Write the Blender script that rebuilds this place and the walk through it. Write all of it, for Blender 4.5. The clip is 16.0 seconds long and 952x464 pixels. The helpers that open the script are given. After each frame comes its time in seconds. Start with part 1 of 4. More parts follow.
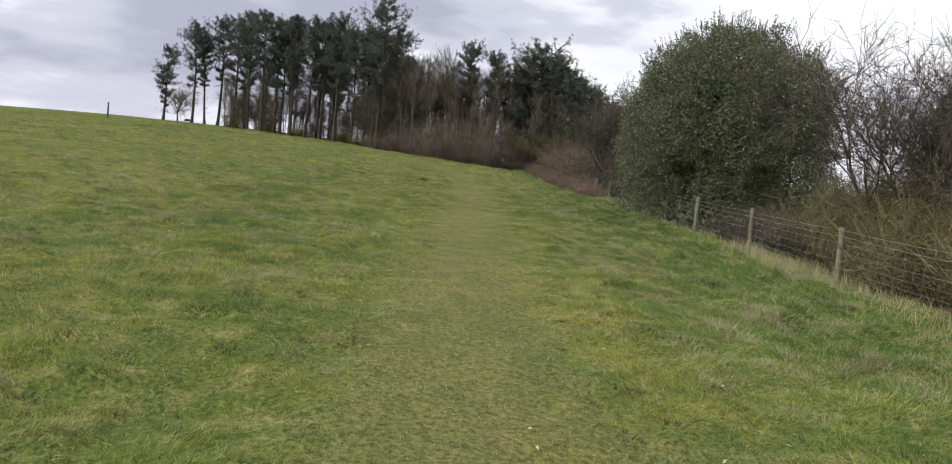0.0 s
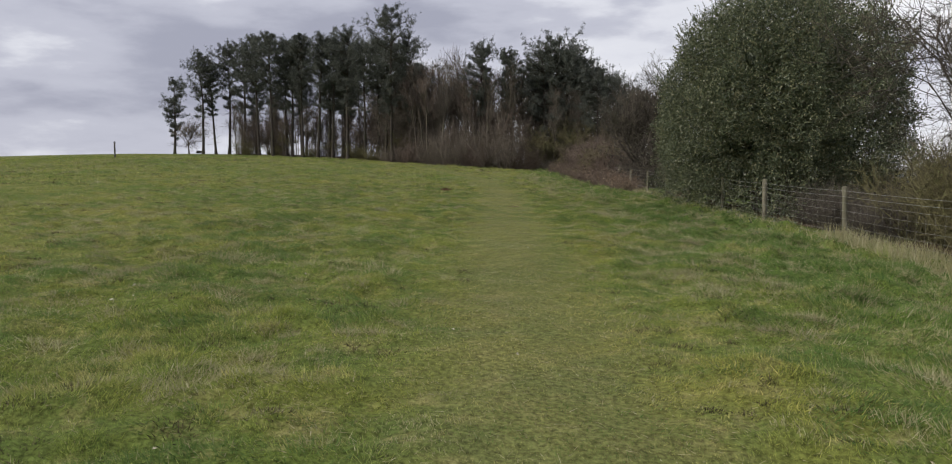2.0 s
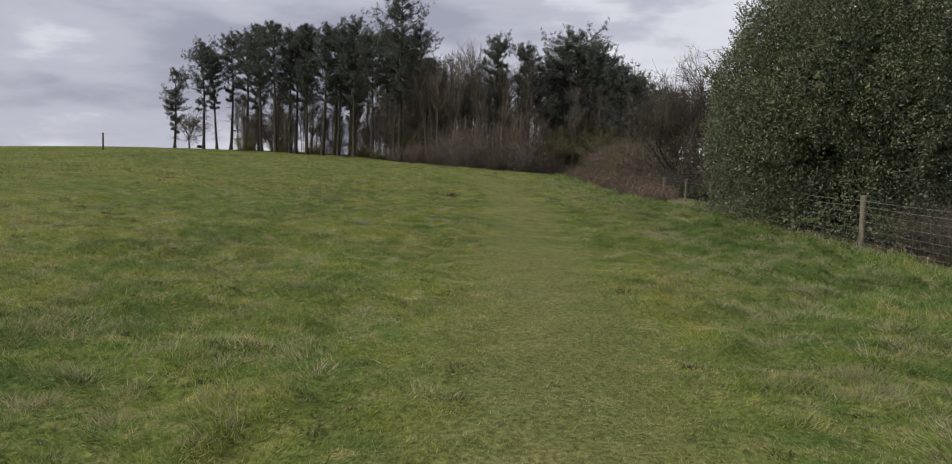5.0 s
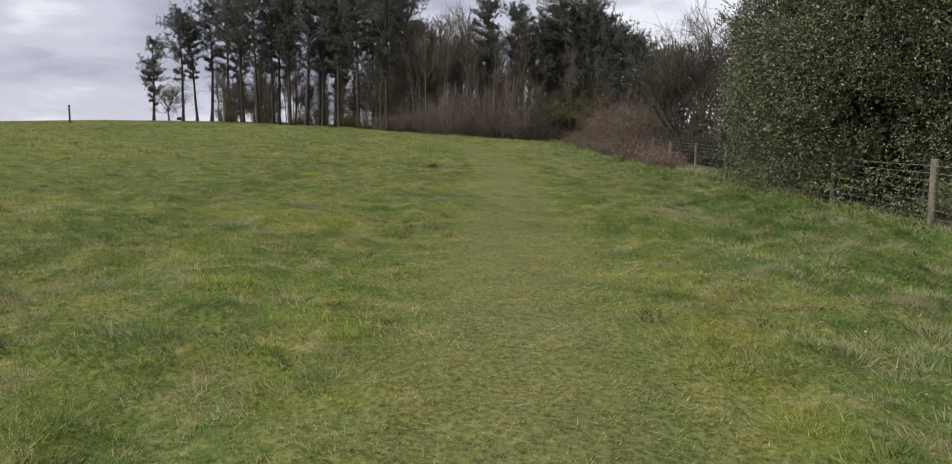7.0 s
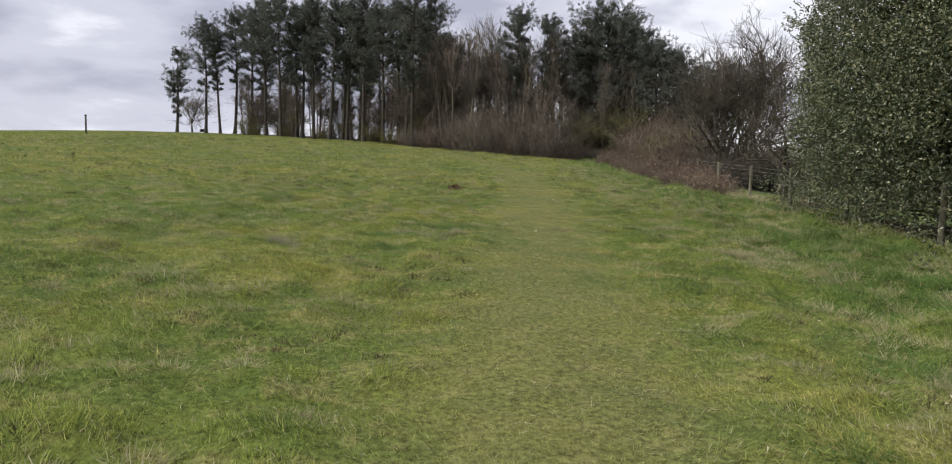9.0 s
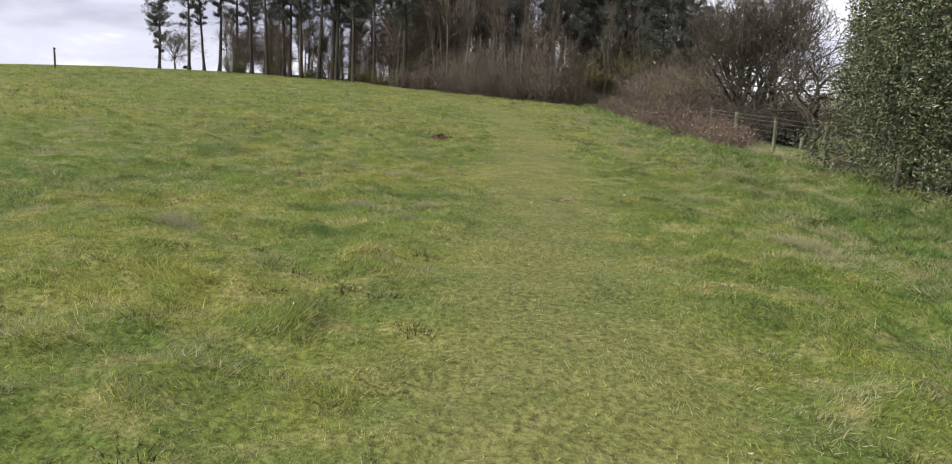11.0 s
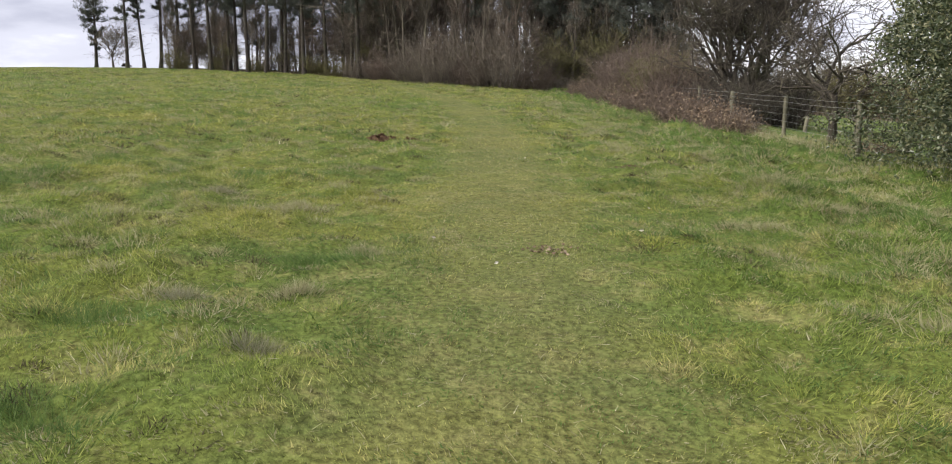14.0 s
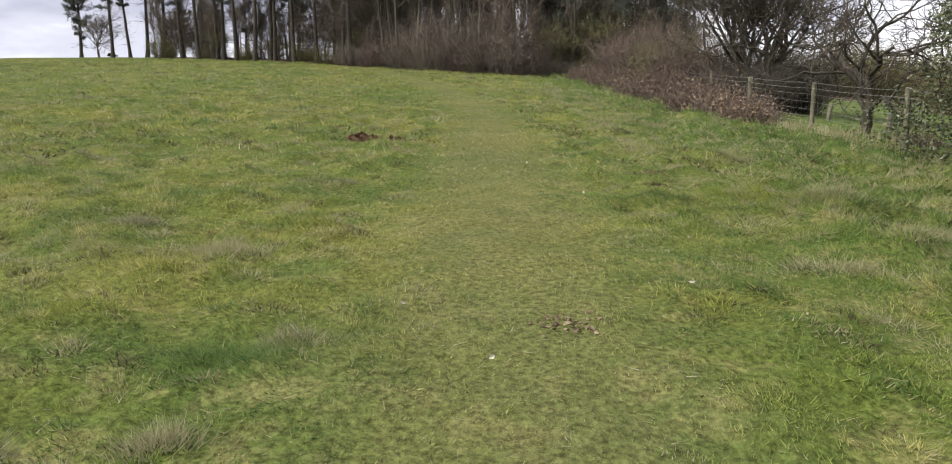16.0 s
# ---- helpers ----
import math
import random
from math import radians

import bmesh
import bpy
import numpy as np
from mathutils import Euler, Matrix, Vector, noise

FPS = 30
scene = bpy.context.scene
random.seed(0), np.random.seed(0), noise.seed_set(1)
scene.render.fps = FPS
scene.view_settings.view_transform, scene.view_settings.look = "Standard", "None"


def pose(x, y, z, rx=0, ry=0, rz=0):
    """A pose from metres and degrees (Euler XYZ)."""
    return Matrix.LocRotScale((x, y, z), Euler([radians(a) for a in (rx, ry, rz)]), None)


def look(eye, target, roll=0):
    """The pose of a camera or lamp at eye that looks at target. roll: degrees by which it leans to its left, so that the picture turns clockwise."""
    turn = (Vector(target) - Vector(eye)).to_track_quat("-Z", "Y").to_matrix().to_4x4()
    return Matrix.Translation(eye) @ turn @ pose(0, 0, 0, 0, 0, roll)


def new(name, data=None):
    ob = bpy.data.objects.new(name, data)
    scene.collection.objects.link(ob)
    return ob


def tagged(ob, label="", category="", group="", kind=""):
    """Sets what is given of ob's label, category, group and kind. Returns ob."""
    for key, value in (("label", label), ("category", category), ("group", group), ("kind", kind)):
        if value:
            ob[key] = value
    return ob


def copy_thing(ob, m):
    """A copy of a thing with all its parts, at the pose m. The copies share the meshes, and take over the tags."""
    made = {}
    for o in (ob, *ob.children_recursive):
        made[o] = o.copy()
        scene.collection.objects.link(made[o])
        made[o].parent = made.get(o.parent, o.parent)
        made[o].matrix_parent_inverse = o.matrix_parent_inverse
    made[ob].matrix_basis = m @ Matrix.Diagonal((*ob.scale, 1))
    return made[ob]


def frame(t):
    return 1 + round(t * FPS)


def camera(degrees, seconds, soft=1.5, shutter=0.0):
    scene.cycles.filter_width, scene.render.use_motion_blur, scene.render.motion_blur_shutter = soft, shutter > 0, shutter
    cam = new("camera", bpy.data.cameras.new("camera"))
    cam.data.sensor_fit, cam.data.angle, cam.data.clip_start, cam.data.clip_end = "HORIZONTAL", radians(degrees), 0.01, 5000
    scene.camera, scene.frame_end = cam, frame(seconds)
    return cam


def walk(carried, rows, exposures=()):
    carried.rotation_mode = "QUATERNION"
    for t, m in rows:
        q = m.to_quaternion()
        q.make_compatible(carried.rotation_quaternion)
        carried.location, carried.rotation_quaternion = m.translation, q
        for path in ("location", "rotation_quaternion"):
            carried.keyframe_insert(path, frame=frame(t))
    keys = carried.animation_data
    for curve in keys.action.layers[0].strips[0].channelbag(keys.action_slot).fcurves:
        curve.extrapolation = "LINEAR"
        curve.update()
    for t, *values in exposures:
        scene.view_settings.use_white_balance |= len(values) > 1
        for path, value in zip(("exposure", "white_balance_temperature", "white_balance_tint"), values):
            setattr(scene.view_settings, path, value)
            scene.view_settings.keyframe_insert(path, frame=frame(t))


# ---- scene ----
# ---- camera ----
cam = camera(64.59, 16.0, soft=1.1)


def gaze(x, y, z, yaw, pitch, roll):
    """A camera's pose: yaw to the left of +y, pitch up, roll as look() has it."""
    a, b = radians(yaw), radians(pitch)
    way = Vector((-math.sin(a) * math.cos(b), math.cos(a) * math.cos(b), math.sin(b)))
    return look((x, y, z), Vector((x, y, z)) + way, roll)


PATH = [
    (0.0, 0.000, 0.000, 1.550, -0.79, -4.48, 5.59),
    (0.5, -0.113, 0.805, 1.523, 2.60, -4.59, 2.50),
    (1.0, -0.237, 1.612, 1.518, 3.58, -5.93, 0.99),
    (1.5, -0.261, 2.409, 1.535, 2.88, -5.42, -0.63),
    (2.0, -0.308, 3.231, 1.567, 1.07, -4.24, -0.08),
    (2.5, -0.346, 4.018, 1.576, -0.04, -4.60, -0.11),
    (3.0, -0.394, 4.845, 1.601, 0.56, -3.11, -0.66),
    (3.5, -0.405, 5.670, 1.633, -0.14, -1.14, 0.22),
    (4.0, -0.431, 6.505, 1.662, 4.09, -2.92, -0.13),
    (4.2, -0.436, 6.846, 1.674, 2.65, -3.42, 0.30),
    (6.3, -0.181, 10.541, 1.624, 2.01, -5.82, 1.96),
    (6.5, -0.156, 10.875, 1.626, 1.03, -8.17, 0.97),
    (7.0, -0.073, 11.691, 1.643, 1.71, -6.46, 0.35),
    (7.5, -0.046, 12.507, 1.674, -1.49, -7.88, 1.16),
    (8.0, -0.065, 13.265, 1.695, 1.68, -5.90, 1.50),
    (8.5, -0.148, 14.013, 1.703, 2.43, -5.46, 2.26),
    (9.0, -0.171, 14.754, 1.705, 3.73, -5.22, 1.35),
    (9.2, -0.176, 15.046, 1.707, 4.13, -7.23, 0.41),
    (11.3, -0.128, 18.026, 1.829, 3.29, -9.51, 2.48),
    (11.5, -0.135, 18.293, 1.838, 4.04, -6.44, 1.89),
    (12.0, -0.113, 18.973, 1.845, 2.15, -6.91, 0.83),
    (12.5, -0.095, 19.704, 1.844, 3.72, -8.79, -1.28),
    (13.0, -0.064, 20.414, 1.840, 0.61, -9.52, 0.10),
    (13.5, -0.044, 21.127, 1.840, 3.14, -10.72, -0.20),
    (14.0, -0.039, 21.820, 1.855, 1.06, -10.35, 0.17),
    (14.5, -0.025, 22.497, 1.882, 5.13, -9.74, 1.27),
    (15.0, -0.030, 23.104, 1.904, 3.31, -9.42, 1.47),
    (15.5, 0.022, 23.555, 1.918, 5.75, -8.58, -0.70),
    (16.0, 0.000, 23.820, 1.971, 0.99, -11.44, -0.53),
]
walk(cam, [(t, gaze(*p)) for t, *p in PATH], exposures=[(0, 0.55), (0.5, 0.4), (1, 0.65), (1.5, 0.4), (2, 0.2), (2.5, 0.4), (3, 0.0), (3.5, 0.0), (4.2, -0.05), (6.3, 0.42), (7.5, 0.38), (8.5, 0.58), (9.2, 0.5), (11.3, 0.88), (12.5, 0.8), (13, 0.9), (14, 0.85), (14.5, 0.72), (15, 0.85), (15.5, 0.92), (16, 0.82)])

# ---- light ----
world = bpy.data.worlds.new("world")
scene.world = world
world.use_nodes = True


def graph(tree):
    """Short helpers for a node tree."""
    def node(kind, ins=None):
        n = tree.nodes.new(kind)
        for key, value in (ins or {}).items():
            if isinstance(value, bpy.types.NodeSocket):
                tree.links.new(value, n.inputs[key])
            else:
                n.inputs[key].default_value = value
        return n

    def ramp(fac, stops, mode="LINEAR"):
        n = node("ShaderNodeValToRGB", {"Fac": fac})
        n.color_ramp.interpolation = mode
        while len(n.color_ramp.elements) < len(stops):
            n.color_ramp.elements.new(0.5)
        for e, (at, c) in zip(n.color_ramp.elements, stops):
            e.position, e.color = at, (*c, 1) if len(c) == 3 else c
        return n.outputs["Color"]

    def noisy(vec, scale, detail=4.0, rough=0.55):
        return node("ShaderNodeTexNoise", {"Vector": vec, "Scale": scale, "Detail": detail, "Roughness": rough}).outputs["Fac"]

    def mix(fac, a, b, how="MIX"):
        n = tree.nodes.new("ShaderNodeMix")
        n.data_type, n.blend_type = "RGBA", how
        for sock, value in ((n.inputs[0], fac), (n.inputs[6], a), (n.inputs[7], b)):
            if isinstance(value, bpy.types.NodeSocket):
                tree.links.new(value, sock)
            else:
                sock.default_value = value if not isinstance(value, tuple) else (*value, 1)
        return n.outputs[2]

    def maths(op, a, b=0.0, c=0.0, clamp=False):
        n = node("ShaderNodeMath", {0: a, 1: b, 2: c})
        n.operation, n.use_clamp = op, clamp
        return n.outputs[0]

    return node, ramp, noisy, mix, maths


SUN_EL, SUN_AZ = radians(41), radians(-108)
node, ramp, noisy, mix, maths = graph(world.node_tree)
back = world.node_tree.nodes["Background"]
sky = node("ShaderNodeTexSky")
sky.sky_type, sky.sun_disc, sky.sun_elevation, sky.sun_rotation, sky.air_density, sky.dust_density = "NISHITA", False, SUN_EL, SUN_AZ, 1.2, 2.5
clear = mix(1.0, sky.outputs["Color"], (0.1, 0.1, 0.1), "MULTIPLY")
coord = node("ShaderNodeTexCoord").outputs["Generated"]
flat = node("ShaderNodeMapping", {"Vector": coord, "Location": (0.0, 0.0, 0.0), "Scale": (1.0, 1.0, 3.4)}).outputs["Vector"]
big = noisy(flat, 2.0, 4.0, 0.45)
fine = noisy(flat, 6.5, 6.0, 0.55)
east = node("ShaderNodeSeparateXYZ", {"Vector": coord}).outputs[0]
body = maths("MULTIPLY_ADD", fine, 0.3, maths("MULTIPLY", big, 0.7))
body = maths("MULTIPLY_ADD", east, -0.14, body)  # the cover thins towards the right-hand side of the walk
cloud = ramp(body, [(0.38, (0.80, 0.80, 0.83)), (0.47, (0.66, 0.67, 0.73)), (0.53, (0.47, 0.48, 0.56)), (0.63, (0.33, 0.34, 0.42))], "EASE")
cover = ramp(big, [(0.26, (0.55,) * 3), (0.42, (0.97,) * 3)])
world.node_tree.links.new(mix(cover, clear, cloud), back.inputs["Color"])
back.inputs["Strength"].default_value = 1.0

sun = new("sun", bpy.data.lights.new("sun", "SUN"))
sun.data.energy, sun.data.angle, sun.data.color = 3.2, radians(11), (1.0, 0.95, 0.86)
sun.matrix_world = look((60 * math.sin(SUN_AZ) * math.cos(SUN_EL), 60 * math.cos(SUN_AZ) * math.cos(SUN_EL), 60 * math.sin(SUN_EL)), (0, 0, 0))


# ---- materials ----
def material(name, build, rough=0.8, spec=0.3, bump=None, upward=0.0, thin=0.0):
    m = bpy.data.materials.new(name)
    m.use_nodes = True
    tools = graph(m.node_tree)
    shader = m.node_tree.nodes["Principled BSDF"]
    place = tools[0]("ShaderNodeNewGeometry").outputs["Position"]
    m.node_tree.links.new(build(place, *tools), shader.inputs["Base Color"])
    shader.inputs["Roughness"].default_value = rough
    shader.inputs["Specular IOR Level"].default_value = spec
    if upward:
        lean = tools[0]("ShaderNodeMix", {0: upward})
        lean.data_type = "VECTOR"
        m.node_tree.links.new(tools[0]("ShaderNodeNewGeometry").outputs["Normal"], lean.inputs[4])
        lean.inputs[5].default_value = (0.0, 0.0, 1.0)
        level = tools[0]("ShaderNodeVectorMath", {0: lean.outputs[1]})
        level.operation = "NORMALIZE"
        m.node_tree.links.new(level.outputs[0], shader.inputs["Normal"])
        leaf = tools[0]("ShaderNodeBsdfTranslucent", {"Color": shader.inputs["Base Color"].links[0].from_socket})
        both = tools[0]("ShaderNodeMixShader", {0: 0.4, 1: shader.outputs[0], 2: leaf.outputs[0]})
        m.node_tree.links.new(both.outputs[0], m.node_tree.nodes["Material Output"].inputs["Surface"])
    if thin:
        through_leaf = tools[0]("ShaderNodeBsdfTranslucent", {"Color": shader.inputs["Base Color"].links[0].from_socket})
        both = tools[0]("ShaderNodeMixShader", {0: thin, 1: shader.outputs[0], 2: through_leaf.outputs[0]})
        m.node_tree.links.new(both.outputs[0], m.node_tree.nodes["Material Output"].inputs["Surface"])
    if bump:
        scale, high = bump
        b = tools[0]("ShaderNodeBump", {"Height": tools[2](place, scale, 5.0), "Strength": 0.7, "Distance": high})
        m.node_tree.links.new(b.outputs["Normal"], shader.inputs["Normal"])
    return m


def island(node):
    return node("ShaderNodeNewGeometry").outputs["Random Per Island"]


def turf_colour(place, node, ramp, noisy, mix, maths):
    """Pasture in early spring: green, yellowed and mossy patches, and a trodden strip that bends off to the left."""
    axes = node("ShaderNodeSeparateXYZ", {"Vector": place}).outputs
    c = mix(ramp(noisy(place, 0.16, 3.0), [(0.36, (0,) * 3), (0.62, (1,) * 3)]), (0.092, 0.128, 0.027), (0.156, 0.162, 0.042))
    c = mix(ramp(noisy(place, 0.9, 5.0, 0.62), [(0.42, (0,) * 3), (0.62, (0.8,) * 3)]), c, (0.074, 0.113, 0.029))
    lush = maths("MULTIPLY", ramp(maths("MULTIPLY_ADD", axes[0], 0.1, 0.5), [(0.68, (0,) * 3), (0.95, (1,) * 3)]), ramp(noisy(place, 0.5, 3.0), [(0.35, (0.2,) * 3), (0.6, (0.9,) * 3)]))
    c = mix(lush, c, (0.074, 0.124, 0.028))
    c = mix(ramp(noisy(place, 2.6, 6.0, 0.7), [(0.50, (0,) * 3), (0.70, (0.75,) * 3)]), c, (0.250, 0.225, 0.100))
    bend = maths("MAXIMUM", maths("SUBTRACT", axes[1], 36.0), 0.0)
    centre = maths("MULTIPLY_ADD", maths("MULTIPLY", bend, bend), -0.0047, 0.1)
    off = maths("ABSOLUTE", maths("SUBTRACT", axes[0], centre))
    off = maths("MULTIPLY_ADD", noisy(place, 1.3, 4.0), 0.9, off)
    trod = ramp(maths("MULTIPLY", off, 0.5), [(0.36, (0.55,) * 3), (0.92, (0,) * 3)], "EASE")
    c = mix(trod, c, mix(noisy(place, 5.0, 6.0, 0.7), (0.098, 0.116, 0.034), (0.205, 0.188, 0.088)))
    return c


def ground_colour(place, node, ramp, noisy, mix, maths):
    c = turf_colour(place, node, ramp, noisy, mix, maths)
    axes = node("ShaderNodeSeparateXYZ", {"Vector": place}).outputs
    wobble = noisy(place, 0.8, 4.0)
    behind = maths("MULTIPLY", ramp(maths("MULTIPLY_ADD", wobble, 0.08, maths("MULTIPLY", axes[0], 0.1)), [(0.87, (0,) * 3), (0.92, (1,) * 3)]),
                   maths("MULTIPLY", maths("LESS_THAN", maths("MULTIPLY_ADD", wobble, 5.0, axes[0]), 18.5), maths("LESS_THAN", axes[1], 37.0)))
    slant = maths("MULTIPLY_ADD", maths("MINIMUM", maths("ADD", axes[0], 2.0), 0.0), 0.66, axes[1])
    wood = ramp(maths("MULTIPLY", maths("MULTIPLY_ADD", wobble, 5.0, slant), 0.01), [(0.815, (0,) * 3), (0.845, (1,) * 3)])
    wood = maths("MULTIPLY", wood, maths("GREATER_THAN", axes[0], -33.0))
    litter = mix(noisy(place, 7.0, 6.0, 0.7), (0.045, 0.034, 0.022), (0.12, 0.085, 0.055))
    c = mix(maths("MAXIMUM", behind, wood), c, litter)
    dark = ramp(noisy(place, 22.0, 6.0, 0.75), [(0.36, (0.36, 0.34, 0.30)), (0.62, (1.15, 1.15, 1.1))])
    return mix(1.0, c, dark, "MULTIPLY")


def blade_colour(place, node, ramp, noisy, mix, maths):
    c = turf_colour(place, node, ramp, noisy, mix, maths)
    vary = ramp(island(node), [(0.0, (0.95, 1.0, 0.85)), (0.5, (1.7, 1.72, 1.5)), (0.82, (2.3, 2.15, 2.1)), (0.96, (3.0, 2.6, 3.0))])
    return mix(1.0, c, vary, "MULTIPLY")


def spread(stops):
    """Colour by chance from piece to piece, with slow drift over the plant."""
    def build(place, node, ramp, noisy, mix, maths):
        c = ramp(island(node), stops)
        return mix(1.0, c, ramp(noisy(place, 0.7, 4.0), [(0.3, (0.75,) * 3), (0.7, (1.2,) * 3)]), "MULTIPLY")
    return build


def bark(a, b, scale):
    def build(place, node, ramp, noisy, mix, maths):
        tall = node("ShaderNodeMapping", {"Vector": place, "Scale": (1, 1, 0.25)}).outputs["Vector"]
        c = mix(ramp(noisy(tall, scale, 6.0, 0.7), [(0.35, (0,) * 3), (0.65, (1,) * 3)]), a, b)
        return mix(ramp(noisy(place, 0.9, 3.0), [(0.5, (0,) * 3), (0.75, (0.45,) * 3)]), c, (0.07, 0.085, 0.035))
    return build


M_GROUND = material("pasture", ground_colour, 0.95, 0.1, (16.0, 0.05))
M_BLADE = material("grass_blade", blade_colour, 0.65, 0.12, upward=0.4)
M_STRAW = material("dry_grass", spread([(0, (0.21, 0.195, 0.10)), (0.5, (0.36, 0.33, 0.20)), (0.85, (0.19, 0.21, 0.075)), (1, (0.48, 0.45, 0.31))]), 0.8, 0.12, upward=0.4)
M_LUSH = material("lush_grass", spread([(0, (0.058, 0.105, 0.026)), (0.6, (0.098, 0.165, 0.038)), (1, (0.17, 0.235, 0.07))]), 0.6, 0.15, upward=0.4)
M_GREY_TUFT = material("withered_tuft", spread([(0, (0.14, 0.135, 0.085)), (0.6, (0.31, 0.30, 0.20)), (1, (0.16, 0.18, 0.07))]), 0.85, 0.1, upward=0.5)
# near-black brown blades: the shade of hollows and tufts put into colour
M_SHADE_TUFT = material("dead_thatch", spread([(0, (0.035, 0.032, 0.018)), (0.6, (0.075, 0.066, 0.036)), (1, (0.16, 0.14, 0.08))]), 0.9, 0.1, upward=0.3)
M_NEEDLE = material("pine_needles", spread([(0, (0.060, 0.070, 0.060)), (0.6, (0.100, 0.110, 0.092)), (1, (0.14, 0.145, 0.12))]), 0.6, 0.25, thin=0.3)
M_PINE_BARK = material("pine_bark", bark((0.036, 0.031, 0.028), (0.085, 0.072, 0.062), 9.0), 0.9, 0.1, (12.0, 0.03))
M_BARK = material("grey_bark", bark((0.06, 0.052, 0.044), (0.14, 0.12, 0.10), 11.0), 0.9, 0.1, (14.0, 0.02))
M_PALE_BARK = material("pale_bark", bark((0.09, 0.078, 0.065), (0.18, 0.155, 0.125), 7.0), 0.9, 0.1)
M_TWIG = material("bare_twigs", spread([(0, (0.095, 0.080, 0.067)), (0.6, (0.155, 0.130, 0.107)), (1, (0.22, 0.19, 0.15))]), 0.9, 0.1)
M_BROWN_TWIG = material("reddish_twigs", spread([(0, (0.070, 0.054, 0.046)), (0.6, (0.120, 0.091, 0.075)), (1, (0.185, 0.145, 0.118))]), 0.9, 0.1)
M_THORN = material("dark_thorn_bark", bark((0.042, 0.036, 0.031), (0.10, 0.086, 0.07), 14.0), 0.9, 0.1, (16.0, 0.02))
M_THORN_TWIG = material("dark_thorn_twigs", spread([(0, (0.050, 0.043, 0.038)), (0.6, (0.088, 0.076, 0.064)), (1, (0.135, 0.12, 0.088))]), 0.9, 0.1)
M_OLIVE_TWIG = material("mossy_twigs", spread([(0, (0.075, 0.064, 0.04)), (0.5, (0.12, 0.11, 0.055)), (1, (0.165, 0.155, 0.075))]), 0.9, 0.1)
M_HOLLY = material("holly_leaves", spread([(0, (0.038, 0.052, 0.028)), (0.45, (0.076, 0.096, 0.048)), (0.8, (0.135, 0.148, 0.076)), (1, (0.24, 0.23, 0.13))]), 0.4, 0.45, thin=0.2)
M_IVY = material("ivy_leaves", spread([(0, (0.025, 0.042, 0.016)), (0.6, (0.05, 0.075, 0.03)), (1, (0.085, 0.105, 0.045))]), 0.45, 0.4)
M_BUD = material("young_leaves", spread([(0, (0.10, 0.12, 0.04)), (1, (0.16, 0.18, 0.07))]), 0.7, 0.2)
M_LITTER = material("dead_leaves", spread([(0, (0.11, 0.075, 0.052)), (0.6, (0.20, 0.145, 0.10)), (1, (0.30, 0.24, 0.17))]), 0.85, 0.15)
M_PALE_LEAF = material("pale_leaves", spread([(0, (0.30, 0.26, 0.18)), (1, (0.60, 0.57, 0.48))]), 0.8, 0.2)
M_EARTH = material("bare_earth", lambda place, node, ramp, noisy, mix, maths: mix(noisy(place, 14.0, 6.0, 0.7), (0.045, 0.028, 0.017), (0.14, 0.085, 0.05)), 0.95, 0.1, (30.0, 0.04))
M_POST = material("weathered_post", bark((0.085, 0.08, 0.058), (0.19, 0.175, 0.125), 13.0), 0.85, 0.2, (30.0, 0.01))
M_WIRE = material("galvanised_wire", lambda place, node, ramp, noisy, mix, maths: mix(noisy(place, 6.0), (0.16, 0.16, 0.155), (0.28, 0.275, 0.26)), 0.6, 0.4)
M_POLE = material("dark_pole", bark((0.05, 0.045, 0.04), (0.10, 0.09, 0.08), 6.0), 0.85, 0.2)
# blue-grey holds the haze of distance; the air itself is clear
M_HILL = material("hazed_hills", lambda place, node, ramp, noisy, mix, maths: mix(noisy(place, 0.01, 4.0), (0.20, 0.24, 0.27), (0.26, 0.30, 0.33)), 1.0, 0.0)


# ---- land ----
def step(a, b, v):
    k = np.clip((np.asarray(v, float) - a) / (b - a), 0, 1)
    return k * k * (3 - 2 * k)


def land(x, y):
    """Height of the field: it climbs gently ahead and to the left, crests before the wood and drops away behind the fence."""
    x, y = np.asarray(x, float), np.asarray(y, float)
    a, b = np.clip(x, -60, 12) / 10, np.clip(y, -10, 104) / 10
    z = -0.1432 -0.2642 * a +0.2230 * b -0.0626 * a * a -0.0283 * a * b +0.0118 * b * b
    z = z + 0.31 * np.exp(-((x + 35) / 18) ** 2 - ((y - 71) / 16) ** 2)
    z = z - 0.035 * np.maximum(y - 104, 0) * (1 - step(200, 600, y)) - 10 * step(200, 600, y)
    z = z - 0.03 * np.clip(-60 - x, 0, 300)
    z = z - 0.085 * np.clip(x - 9.0, 0, 42) * step(8.5, 11, x)
    return z


def patchy(x, y, size, seed):
    """Smooth noise from 0 to 1 over the field, with features of the given size."""
    x, y = np.asarray(x, float), np.asarray(y, float)
    a = 0.7 * seed
    u = (x * math.cos(a) + y * math.sin(a)) / size + 0.25 * np.sin(y / size * 1.3 + seed)
    v = (y * math.cos(a) - x * math.sin(a)) / size + 0.25 * np.sin(x / size * 1.1 - seed)
    i, j = np.floor(u), np.floor(v)
    f, g = u - i, v - j
    f, g = f * f * (3 - 2 * f), g * g * (3 - 2 * g)

    def spot(p, q):
        n = np.sin(p * 127.1 + q * 311.7 + seed * 74.7) * 43758.5453
        return n - np.floor(n)

    return (spot(i, j) * (1 - f) + spot(i + 1, j) * f) * (1 - g) + (spot(i, j + 1) * (1 - f) + spot(i + 1, j + 1) * f) * g


def path_side(x, y):
    """Metres from the middle of the trodden strip."""
    return x - 0.1 + 0.0047 * np.maximum(y - 36, 0) ** 2


